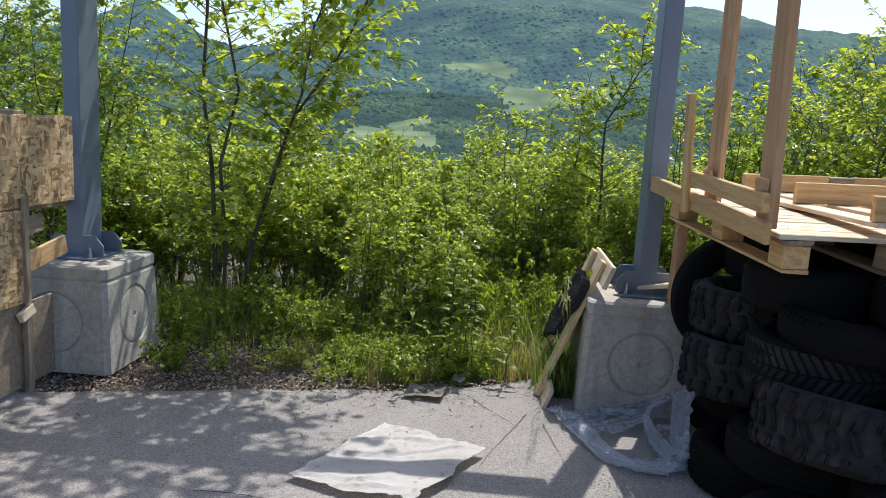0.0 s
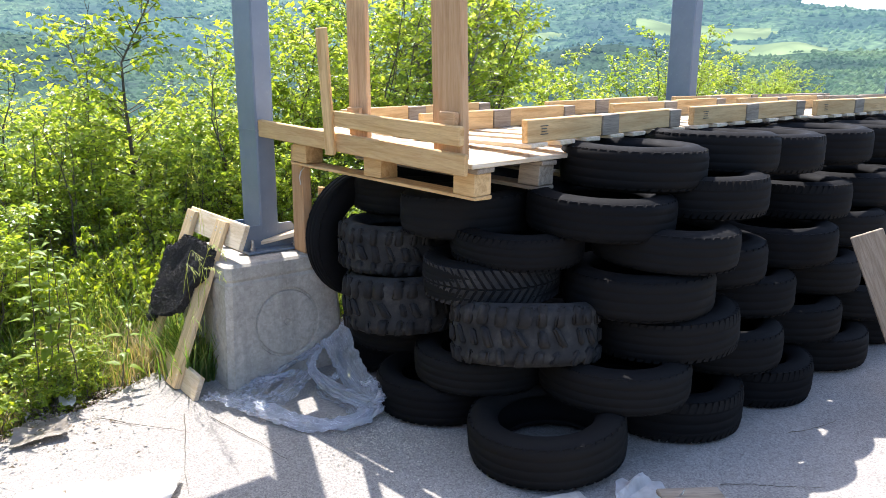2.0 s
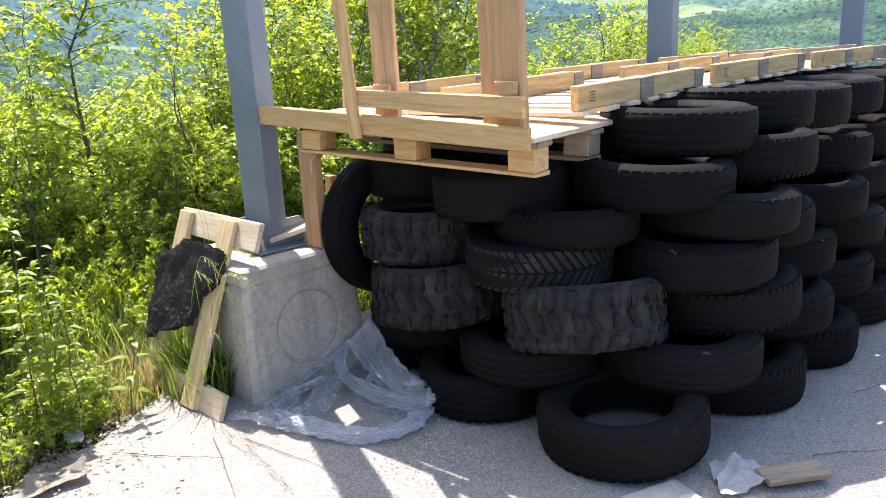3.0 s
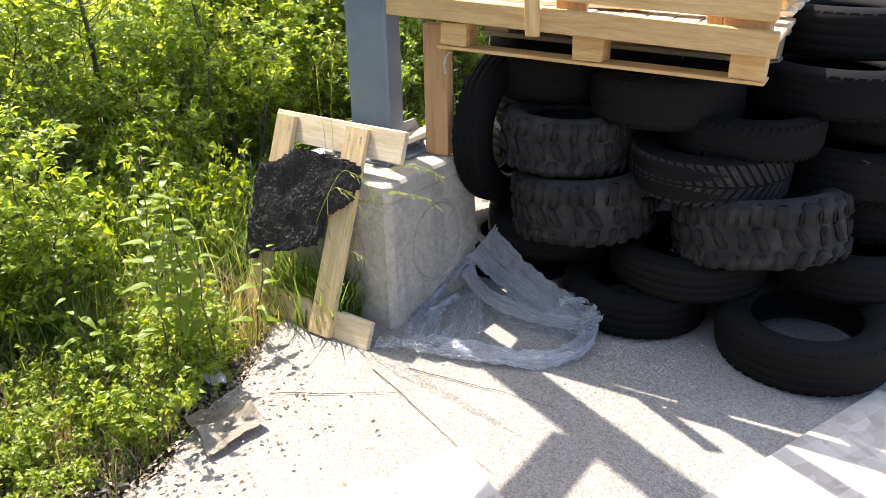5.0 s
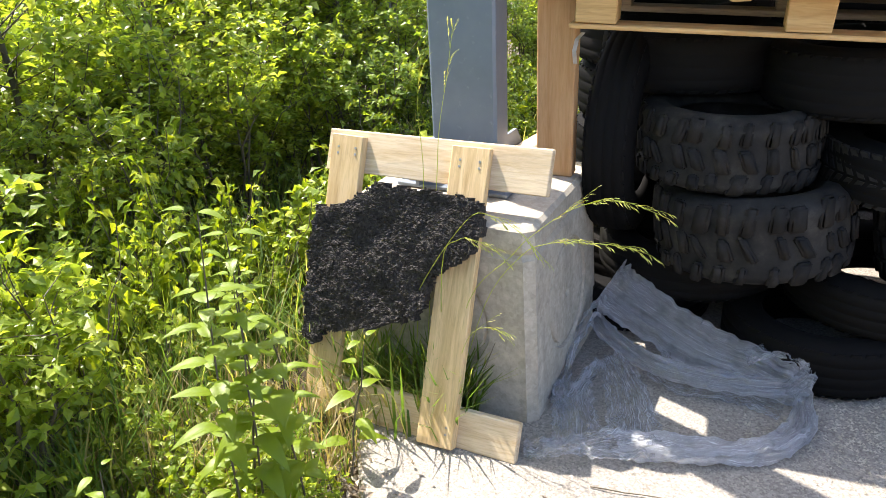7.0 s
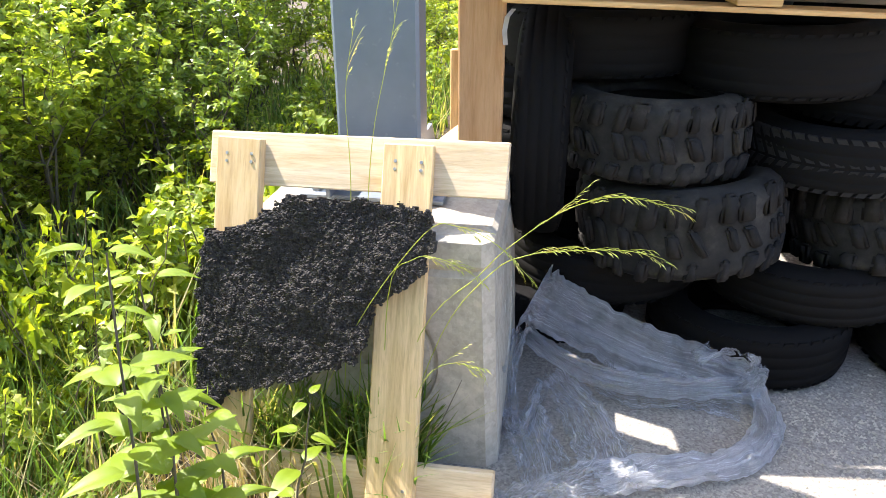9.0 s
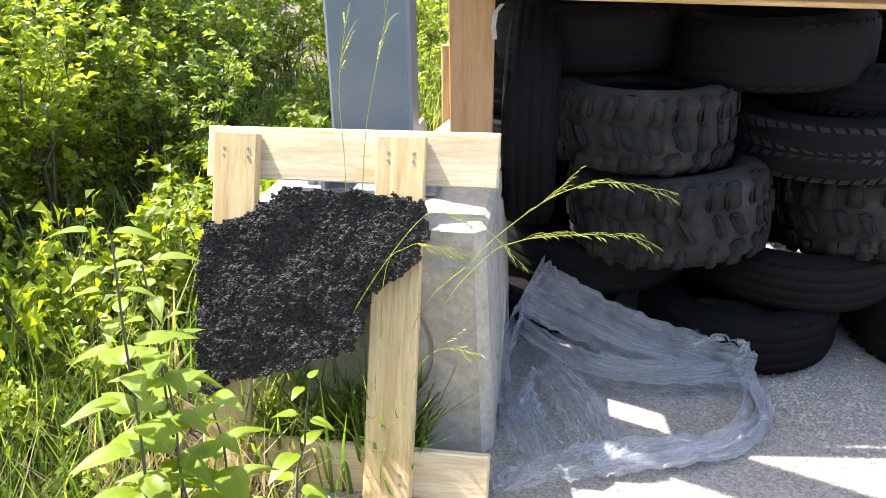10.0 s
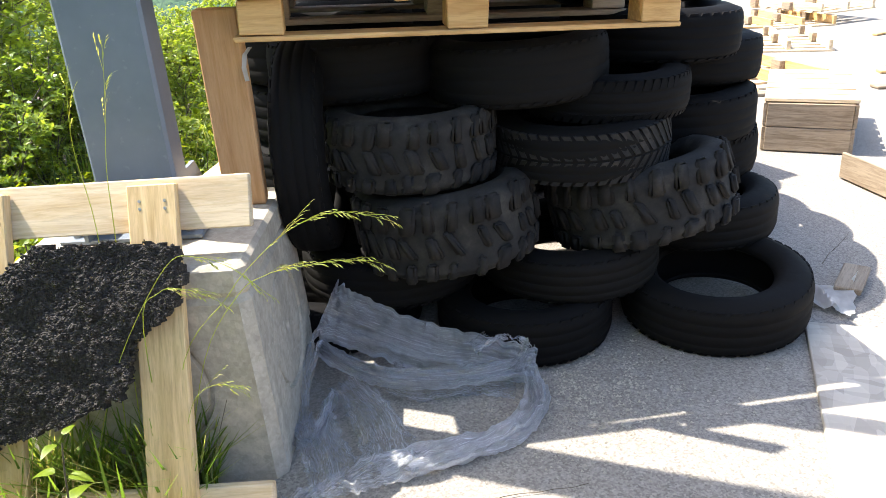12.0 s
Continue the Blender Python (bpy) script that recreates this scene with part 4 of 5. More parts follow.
sheet("plastic_scrap", [(1.50, 2.12), (1.72, 2.00), (1.80, 2.15), (1.62, 2.22)], "paper", 0.001, 0.06, "crumpled white plastic scrap by the tyres", "plastic", 11, 14)


def film_band(parent, name, pts, w0, w1, up, seed, n=96, k=44, mat="film"):
    """A gathered band of stretch film along a bent line."""
    bm = bmesh.new()
    uv = bm.loops.layers.uv.new("UVMap")
    g = []
    pts = [Vector(p) for p in pts]
    for i in range(n + 1):
        u = i / n * (len(pts) - 1)
        j = min(int(u), len(pts) - 2)
        f = u - j
        p0, p1, p2, p3 = pts[max(j - 1, 0)], pts[j], pts[j + 1], pts[min(j + 2, len(pts) - 1)]
        c = 0.5 * ((2 * p1) + (p2 - p0) * f + (2 * p0 - 5 * p1 + 4 * p2 - p3) * f * f + (3 * p1 - p0 - 3 * p2 + p3) * f ** 3)
        d = (p2 - p1).normalized()
        s = d.cross(Vector(up)).normalized()
        nrm = s.cross(d)
        w = w0 + (w1 - w0) * i / n
        row = []
        for q in range(k + 1):
            v = q / k - 0.5
            t_ = i * 48 / n
            skew = v * 15 + 1.6 * noise.noise(Vector((t_ * 0.11, v * 3, seed + 2)))
            fold = 0.030 * noise.noise(Vector((t_ * 0.06, v * 6, seed))) + 0.020 * abs(noise.noise(Vector((t_ * 0.10, skew, seed + 7)))) + 0.012 * noise.noise(Vector((t_ * 0.35, v * 5, seed))) + 0.007 * abs(noise.noise(Vector((t_ * 0.7, v * 24, seed + 3))))
            co = c + s * w * v * (1 + 0.25 * noise.noise(Vector((i * 0.25, seed, 0)))) + nrm * fold
            co.z = max(co.z, 0.006 + 0.002 * (q % 2))
            row.append(bm.verts.new(co))
        g.append(row)
    for i in range(n):
        for q in range(k):
            fc = bm.faces.new((g[i][q], g[i + 1][q], g[i + 1][q + 1], g[i][q + 1]))
            fc.smooth = True
            for lp, (a, b) in zip(fc.loops, ((i, q), (i + 1, q), (i + 1, q + 1), (i, q + 1))):
                lp[uv].uv = (a / n, b / k)
    return part(name, bm, M[mat], parent)


film = thing("stretch_film", pose(0, 0, 0), "crumpled clear stretch film heaped beside a concrete block", "plastic film")
film_band(film, "film_band", [(1.43, 3.86, 0.20), (1.40, 3.77, 0.17), (1.34, 3.56, 0.10), (1.30, 3.36, 0.07), (1.26, 3.22, 0.05)], 0.19, 0.11, (-0.8, 0, 0.6), 1)
film_band(film, "film_band", [(1.36, 3.88, 0.11), (1.26, 3.78, 0.10), (1.20, 3.64, 0.08), (1.22, 3.42, 0.06), (1.28, 3.24, 0.05)], 0.05, 0.07, (-0.7, 0.2, 0.6), 5)
film_band(film, "film_rope", [(1.30, 3.25, 0.05), (1.18, 3.23, 0.03), (1.06, 3.27, 0.025), (0.96, 3.38, 0.03), (0.91, 3.53, 0.03), (0.86, 3.67, 0.02)], 0.05, 0.10, (0, 0, 1), 9, 120)
film_band(film, "film_rope", [(1.22, 3.22, 0.02), (1.10, 3.22, 0.02), (0.98, 3.31, 0.02), (0.90, 3.46, 0.02), (0.87, 3.60, 0.015)], 0.04, 0.06, (0, 0, 1), 12, 120)
film_band(film, "film_tail", [(0.90, 3.60, 0.02), (0.83, 3.72, 0.03), (0.78, 3.82, 0.02), (0.75, 3.90, 0.01)], 0.12, 0.05, (0, 0, 1), 17, mat="film_thin")
film_band(film, "film_sheet", [(1.24, 3.80, 0.05), (1.12, 3.72, 0.04), (0.99, 3.66, 0.02), (0.88, 3.64, 0.015)], 0.10, 0.17, (0, 0, 1), 21, mat="film_thin")
film_band(film, "film_loop", [(1.36, 3.89, 0.12), (1.25, 3.91, 0.07), (1.10, 3.90, 0.03), (0.99, 3.88, 0.02), (1.04, 3.85, 0.03), (1.18, 3.82, 0.05)], 0.06, 0.04, (-0.6, 0.3, 0.6), 13, mat="film_thin")
film_band(film, "film_sheet", [(1.10, 3.88, 0.02), (1.00, 3.84, 0.015), (0.90, 3.80, 0.01), (0.80, 3.78, 0.008)], 0.12, 0.14, (0, 0, 1), 25, mat="film_thin")
film_band(film, "film_loop", [(1.30, 3.40, 0.10), (1.34, 3.30, 0.12), (1.30, 3.23, 0.10), (1.25, 3.28, 0.05)], 0.06, 0.05, (0, -0.4, 0.8), 27, mat="film_thin")
film_band(film, "film_sheet", [(1.30, 3.66, 0.05), (1.22, 3.60, 0.03), (1.24, 3.40, 0.03), (1.22, 3.28, 0.02)], 0.08, 0.12, (-0.5, 0, 0.8), 33, mat="film_thin")


# ---- twigs and grit on the slab ----
def twig(pts, r, label):
    bm = bmesh.new()
    tube(bm, pts, [r * (1 - 0.6 * i / len(pts)) for i in range(len(pts))], 5)
    return tagged(finish("dry_twig", bm, M["bark"], smooth=True), label, "twig", "twigs on the slab")


def wander(x, y, ang, ln, seed, n=14, bend=0.25):
    rg = random.Random(seed)
    pts = []
    for i in range(n):
        pts.append((x, y, 0.004 + 0.004 * abs(math.sin(i * 1.3))))
        ang += rg.uniform(-bend, bend)
        x, y = x + ln / n * math.cos(ang), y + ln / n * math.sin(ang)
    return pts


# fine dark tubes that draw the slab's hair cracks as well as twigs
for sd, (x, y, a, ln) in enumerate(((0.62, 3.80, -2.0, 0.75), (0.70, 3.70, -1.4, 0.6), (0.30, 4.0, -1.1, 0.5), (-0.7, 2.72, 0.1, 0.35), (-0.6, 2.66, 0.5, 0.12), (2.55, 2.05, -0.6, 0.3), (1.95, 2.0, -0.8, 0.4))):
    twig(wander(x, y, a, ln, sd, bend=0.12), 0.0018, "thin dark line on the slab, for cracks and twigs")

twig([(0.80, 4.155, 0.0), (0.79, 4.10, 0.10), (0.775, 4.03, 0.21), (0.765, 3.985, 0.33)], 0.0016, "thin dry stalk standing before the block")

gr = np.random.default_rng(77)
n_g = 2600
gx = np.concatenate([gr.normal(1.18, 0.16, 1300), gr.uniform(-1.6, 2.4, 1300)])
gy = np.concatenate([gr.normal(3.10, 0.16, 1300), gr.uniform(1.6, 4.0, 1300)])
gs = gr.uniform(0.0015, 0.006, n_g)
tet = np.array([[1, 0, 0], [-0.6, 0.9, 0], [-0.6, -0.9, 0], [0, 0, 0.9]])
gv = np.stack([gx, gy, np.full(n_g, 0.0005)], 1)[:, None] + tet[None] * gs[:, None, None] * gr.uniform(0.7, 1.3, (n_g, 4, 1))
gt = (np.array([[0, 1, 3], [1, 2, 3], [2, 0, 3]])[None] + (np.arange(n_g) * 4)[:, None, None]).reshape(-1, 3)
tagged(from_arrays("grit", gv.reshape(-1, 3), gt, M["block"]), "loose pale grit scattered on the slab", "grit", kind="stuff")


# ---- plants ----
def place(proto, x, y, s, turn, label="", z=None, tall=1.0):
    g = ground_height(x, y) if z is None else z
    ob = copy_thing(proto, pose(x, y, g, 0, 0, turn) @ Matrix.Diagonal((s, s, s * tall, 1)))
    if label:
        ob["label"] = label
    return ob


R = np.random.default_rng(11)
L1 = "leafy green shrub on the bank beyond the slab"
protos = [
    shrub("shrub", np.random.default_rng(21), 1.25, 0.55, 9, 15, 15, 0.060, label=L1),
    shrub("shrub", np.random.default_rng(22), 1.15, 0.60, 10, 14, 15, 0.055, label=L1),
    shrub("shrub", np.random.default_rng(23), 1.40, 0.50, 8, 17, 14, 0.065, label=L1),
    shrub("shrub", np.random.default_rng(24), 1.20, 0.55, 10, 14, 15, 0.050, leaf="leaf_dark", label="dark green shrub on the bank beyond the slab"),
]
tall_proto = [
    shrub("tall_shrub", np.random.default_rng(31), 2.7, 0.65, 5, 34, 15, 0.070, label="tall leafy shrub on the bank", thick=0.018, bare=0.15),
    shrub("tall_shrub", np.random.default_rng(32), 2.6, 0.75, 6, 30, 15, 0.065, leaf="leaf_dark", label="tall dark leafy shrub on the bank", thick=0.018, bare=0.12),
]
sparse_proto = shrub("sapling", np.random.default_rng(33), 2.2, 0.30, 2, 26, 10, 0.070, label="slender young sapling with sparse leaves", category="tree", thick=0.014, bare=0.2)
low_proto = [
    shrub("weed", np.random.default_rng(41), 0.38, 0.22, 7, 6, 8, 0.045, leaf="leaf_young", label="low green weed growing at the slab edge", category="weed", thick=0.004, bare=0.1),
    shrub("weed", np.random.default_rng(42), 0.30, 0.26, 8, 6, 8, 0.038, leaf="leaf", label="low green weed growing at the slab edge", category="weed", thick=0.004, bare=0.05),
]
# front rows, then the rows falling down the bank
for i in range(20):
    x = -2.9 + 0.30 * i + R.uniform(-0.1, 0.1)
    place(protos[i % 4], x, (6.15 if x < -0.75 else 5.2) + 0.2 * math.sin(i * 1.7) + (0.75 if x > 0.4 else 0.0), R.uniform(0.6, 0.9), R.uniform(0, 360))
for i in range(20):
    x = -3.4 + 0.36 * i + R.uniform(-0.12, 0.12)
    place(protos[(i + 1) % 4], x, 6.6 + R.uniform(-0.25, 0.25), R.uniform(0.95, 1.15), R.uniform(0, 360))
for i in range(22):
    x = -4.5 + 0.46 * i + R.uniform(-0.15, 0.15)
    place(protos[(i + 2) % 4], x, 8.0 + R.uniform(-0.4, 0.4), R.uniform(1.15, 1.35), R.uniform(0, 360))
for i in range(24):
    x = -6.5 + 0.75 * i + R.uniform(-0.2, 0.2)
    place(protos[i % 4], x, 10.5 + R.uniform(-0.8, 0.8), R.uniform(1.5, 1.9), R.uniform(0, 360))
for i in range(24):
    x = -12 + 1.5 * i + R.uniform(-0.4, 0.4)
    place(tall_proto[i % 2], x, 15.5 + R.uniform(-1.5, 1.5), R.uniform(1.1, 1.3), R.uniform(0, 360), "tall shrub further down the bank")
# tall growth behind the board wall and behind the tyre wall
for x, y, s in ((-2.75, 5.2, 0.95), (-3.35, 5.9, 1.05), (-2.85, 6.6, 0.5), (-3.6, 5.0, 1.1), (-3.7, 7.2, 1.0), (-4.2, 6.2, 1.2)):
    place(tall_proto[1], x, y, s, R.uniform(0, 360), "tall dense shrub behind the board wall")
for x, y, s in ((3.2, 6.3, 1.0), (3.9, 6.9, 1.15), (4.6, 6.6, 1.15), (5.3, 7.3, 1.2), (4.2, 7.8, 1.25), (6.0, 8.0, 1.2), (2.6, 6.9, 0.95), (3.4, 7.6, 1.1)):
    place(tall_proto[int(10 * x) % 2], x, y, s, R.uniform(0, 360), "tall leafy shrub behind the tyre wall")
for i in range(14):
    place(tall_proto[i % 2], 8.5 + 1.5 * i + R.uniform(-0.4, 0.4), 8.0 + 0.55 * i + R.uniform(-0.8, 0.8), R.uniform(1.0, 1.25), R.uniform(0, 360), "pale green roadside thicket past the tyre wall", z=-0.9 + 0.0 * i)
for i in range(16):
    place(protos[i % 4], 1.75 + 0.30 * i + R.uniform(-0.1, 0.1), 5.55 + R.uniform(-0.2, 0.5), R.uniform(0.6, 0.85), R.uniform(0, 360), "leafy shrub behind the tyre wall")
for i in range(26):
    place(low_proto[i % 2], 1.1 + 0.13 * i, 4.95 + R.uniform(-0.1, 0.5), R.uniform(0.7, 1.2), R.uniform(0, 360))
# saplings in the open
for x, y, s in ((0.45, 6.9, 0.95), (0.95, 6.6, 1.05), (0.15, 7.4, 0.9), (1.9, 6.2, 0.9), (-0.35, 6.2, 0.75), (2.3, 6.6, 1.05), (0.75, 5.9, 0.7)):
    place(sparse_proto, x, y, s, R.uniform(0, 360))
for i in range(48):
    x = 0.5 - 2.2 * R.random() ** 1.6
    place(low_proto[i % 2], x, table(SLAB_EDGE, x) + 0.12 + (0.25 if x < -0.4 else 0.0) + abs(R.normal(0, 0.4)), R.uniform(0.35, 0.8), R.uniform(0, 360))

for i in range(26):
    x = R.uniform(-1.8, 0.2)
    place(low_proto[i % 2], x, R.uniform(4.75, 5.5), R.uniform(0.7, 1.1), R.uniform(0, 360), "green weed among the grass")

for i in range(18):
    x = R.uniform(-0.5, 0.5)
    place(low_proto[i % 2], x, table(SLAB_EDGE, x) + R.uniform(0.08, 0.6), R.uniform(0.45, 0.8), R.uniform(0, 360))

# bright leafy weeds between the slab edge and the shrubs
for i in range(60):
    x = R.uniform(0.05, 1.1)
    place(low_proto[i % 2], x, R.uniform(5.0, 5.95), R.uniform(0.7, 1.1), R.uniform(0, 360), "leafy green weed before the shrubs", tall=R.uniform(1.2, 1.9))
for i in range(14):
    x = R.uniform(-0.6, 0.5)
    place(low_proto[(i + 1) % 2], x, table(SLAB_EDGE, x) + R.uniform(0.10, 0.7), R.uniform(0.5, 0.8), R.uniform(0, 360), "small leafy weed in the leaf litter")
for i in range(34):
    place(low_proto[i % 2], 1.45 + 0.08 * i, 4.68 + R.uniform(0.0, 0.5), R.uniform(0.8, 1.5), R.uniform(0, 360), "leafy weed behind the steel column")

for i in range(26):
    place(low_proto[i % 2], 4.2 + 0.2 * i, 4.75 + R.uniform(0.0, 0.6), R.uniform(0.9, 1.6), R.uniform(0, 360), "leafy weed along the slab edge behind the tyres")
for i in range(14):
    place(protos[i % 4], 5.6 + 0.42 * i, 5.4 + R.uniform(-0.2, 0.4), R.uniform(0.5, 0.75), R.uniform(0, 360), "leafy shrub along the slab edge behind the tyres")

# the two-stemmed sapling in front and the slim dark one by the column
t1 = shrub("birch_sapling", np.random.default_rng(51), 4.4, 0.5, 2, 105, 11, 0.090, label="two-stemmed young tree with fresh leaves", category="tree", thick=0.024, bare=0.08, crown=(0.75, 0.0), lean=(0.25, -0.75))
t1.matrix_basis = pose(-1.78, 5.75, ground_height(-1.78, 5.75), 0, 0, 0)
t2 = shrub("birch_sapling", np.random.default_rng(52), 4.0, 0.6, 2, 125, 16, 0.090, label="leaning young tree with fresh leaves", category="tree", thick=0.020, bare=0.12, crown=(0.6, 0.35), lean=(1.9, -0.75))
t2.matrix_basis = pose(-1.60, 5.85, ground_height(-1.60, 5.85), 0, 0, 0)
t3 = shrub("slim_sapling", np.random.default_rng(53), 2.6, 0.2, 1, 80, 17, 0.070, label="slim dark-stemmed sapling beside the column", category="tree", thick=0.022, bare=0.22, lean=(0.28, 0.2))
t3.matrix_basis = pose(1.12, 6.3, ground_height(1.12, 6.3), 0, 0, 0)
t4 = shrub("pale_tree", np.random.default_rng(54), 3.3, 0.8, 3, 60, 15, 0.075, bark="bark_pale", label="young pale-barked tree behind the tyre wall", category="tree", thick=0.035, bare=0.35)
t4.matrix_basis = pose(4.15, 6.3, ground_height(4.15, 6.3), 0, 0, 0)
for ob in protos + tall_proto + [sparse_proto] + low_proto:
    for c_ in list(ob.children_recursive):
        bpy.data.objects.remove(c_)
    bpy.data.objects.remove(ob)


def blades(name, spots, lengths, mat, label, rng, width=0.006):
    """Grass: bent blades of three joints, each tapering to its tip."""
    n = len(spots)
    a = rng.uniform(0, 2 * math.pi, n)
    out = rng.uniform(0.15, 0.75, n) * lengths
    dx, dy = np.cos(a), np.sin(a)
    V = []
    for u, wd in ((0, 1.0), (0.5, 0.75), (1.0, 0.06)):
        c = spots + np.stack([dx * out * u * u, dy * out * u * u, lengths * (u - 0.25 * u * u * out / lengths)], 1)
        s = np.stack([-dy, dx, np.zeros(n)], 1) * width * wd
        V += [c - s, c + s]
    v = np.stack(V, 1).reshape(-1, 3)
    t = (np.array([[0, 1, 3], [0, 3, 2], [2, 3, 5], [2, 5, 4]])[None] + (np.arange(n) * 6)[:, None, None]).reshape(-1, 3)
    return tagged(from_arrays(name, v, t, M[mat]), label, "grass", kind="stuff")


def scatter(rng, n, x0, x1, d0, d1, lift=0.0):
    x = rng.uniform(x0, x1, n)
    d = d0 + (d1 - d0) * rng.random(n) ** 1.1
    keep = np.array([noise.noise(Vector((a * 2.3, b * 2.3, 0.7))) for a, b in zip(x, d)])
    d = np.where((x < -0.35) & (d < 0.95), d + 0.5, d)
    d = np.where(keep < -0.08, d + 0.7, d)
    y = np.array([table(SLAB_EDGE, q) for q in x]) + d
    return np.stack([x, y, np.array([ground_height(a, b) for a, b in zip(x, y)]) + lift], 1)


G = np.random.default_rng(61)
blades("grass", scatter(G, 4200, -2.2, 1.2, 0.7, 2.2), G.uniform(0.08, 0.40, 4200), "grass", "rough green grass among the shrubs", G, 0.0042)
blades("grass", np.stack([G.uniform(0.1, 0.66, 2600), G.uniform(4.32, 5.4, 2600), np.full(2600, -0.04)], 1), G.uniform(0.03, 0.17, 2600) * (1 + G.random(2600) ** 6), "grass", "bright grass beside the leaning pallet piece", G, 0.0028)
blades("grass", np.stack([G.normal(0.84, 0.06, 1000), G.uniform(4.08, 4.62, 1000), np.full(1000, -0.01)], 1), G.uniform(0.08, 0.34, 1000), "grass", "tuft of grass growing through the pallet slats", G, 0.005)
blades("grass", np.stack([G.uniform(1.0, 5.5, 3500), G.uniform(4.55, 6.0, 3500), np.full(3500, -0.08)], 1), G.uniform(0.15, 0.5, 3500), "grass", "grass behind the column and the tyres", G)
blades("dry_grass", scatter(G, 1300, -1.8, 1.0, 0.35, 1.3), G.uniform(0.05, 0.22, 1300), "straw", "dry straw-coloured grass at the slab edge", G, 0.003)

blades("grass", np.stack([G.uniform(0.0, 1.0, 2600), G.uniform(4.75, 5.9, 2600), np.full(2600, -0.07)], 1), G.uniform(0.15, 0.48, 2600), "grass", "tall bright grass between the slab edge and the shrubs", G, 0.0034)

blades("dry_grass", np.stack([G.uniform(0.15, 0.75, 700), G.uniform(4.3, 5.1, 700), np.full(700, -0.03)], 1), G.uniform(0.08, 0.3, 700), "straw", "flopped dry grass behind the pallet piece", G, 0.0026)

blades("dry_grass", scatter(G, 2600, -0.9, 0.6, 0.05, 0.9), G.uniform(0.04, 0.20, 2600), "straw", "matted dry straw and grass along the slab edge", G, 0.0024)
blades("grass", scatter(G, 1800, -0.8, 0.62, 0.05, 0.8), G.uniform(0.04, 0.22, 1800), "grass", "thin fresh grass along the slab edge", G, 0.0028)

n_l = 18000
xl = np.where(G.random(n_l) < 0.7, G.uniform(-2.0, 0.45, n_l), G.uniform(-0.9, 0.6, n_l))
dl = G.normal(0.38, 0.36, n_l)
dl = np.where((dl < -0.03) & (G.random(n_l) < 0.76), 0.1 - dl, dl)
yl = np.array([table(SLAB_EDGE, q) for q in xl]) + dl
zl = np.where(yl < np.array([table(SLAB_EDGE, q) for q in xl]), 0.004, -0.03) + G.uniform(0, 0.03, n_l)
sz = G.uniform(0.008, 0.026, n_l)
ang = G.uniform(0, 6.28, n_l)
v, t = leaf_arrays(np.stack([xl, yl, zl], 1), np.stack([np.cos(ang), np.sin(ang), G.normal(0, 0.25, n_l)], 1), np.stack([G.normal(0, 0.4, n_l), G.normal(0, 0.4, n_l), np.ones(n_l)], 1), sz, sz * 0.6)
tagged(from_arrays("leaf_litter", v, t, M["litter"]), "dry brown leaf litter along the slab edge", "leaf litter", kind="stuff")


# ---- broad-leaved plants close to the leaning pallet ----
def broad_leaf(bm, p, d, up, length, width, droop, rows_=11, ribs=True):
    """A pointed leaf with a bent midrib and sunken side veins."""
    p, d = Vector(p), Vector(d).normalized()
    s = d.cross(Vector(up)).normalized()
    nrm = s.cross(d)
    qs = (-1, -0.66, -0.33, 0, 0.33, 0.66, 1) if ribs else (-1, 0, 1)
    rows = []
    for i in range(rows_):
        u = i / (rows_ - 1)
        w = width * 0.5 * (math.sin(math.pi * u ** 0.72) ** 0.9 * (1 - 0.3 * u) + 0.015)
        c = p + d * length * (u - 0.12 * droop * u * u) - nrm * droop * length * u * u
        row = []
        for q in qs:
            lift = w * (0.34 * abs(q) - 0.20 * q * q)
            if ribs:
                lift += 0.05 * length * abs(q) * (1 - abs(q)) * math.sin(2 * math.pi * (4.5 * u - 1.2 * abs(q)))
            row.append(bm.verts.new(c + s * w * q + d * (-0.10 * w * abs(q)) + nrm * lift))
        rows.append(row)
    for a, b in zip(rows, rows[1:]):
        for j in range(len(qs) - 1):
            f = bm.faces.new((a[j], a[j + 1], b[j + 1], b[j]))
            f.smooth = True


def broad_plant(x, y, z, tip, pairs, size, seed, label):
    rng = random.Random(seed)
    top = thing("broadleaf_plant", pose(x, y, z), label, "plant", "broad-leaved plants")
    bm = bmesh.new()
    pts = [Vector((0, 0, 0)).lerp(Vector(tip), i / 6) + Vector((rng.uniform(-0.01, 0.01), rng.uniform(-0.01, 0.01), 0)) for i in range(7)]
    tube(bm, pts, [0.0036 * (1 - 0.1 * i) for i in range(7)], 6)
    part("stem", bm, M["bark"], top, smooth=True)
    a = rng.uniform(0, 3)
    for i in range(pairs):
        u = 0.25 + 0.75 * i / max(1, pairs - 1)
        c = Vector((0, 0, 0)).lerp(Vector(tip), u)
        a += math.pi / 2 + rng.uniform(-0.3, 0.3)
        for s in (0, math.pi):
            d = Vector((math.cos(a + s), math.sin(a + s), rng.uniform(0.1, 0.55)))
            bm = bmesh.new()
            ln = size * rng.uniform(0.6, 1.2) * (1.0 if u < 0.85 else 0.65)
            broad_leaf(bm, c + d * 0.015, d, (0, 0, 1), ln, ln * rng.uniform(0.46, 0.56), rng.uniform(0.25, 0.8))
            part("leaf", bm, M["leaf_young"], top)
    return top


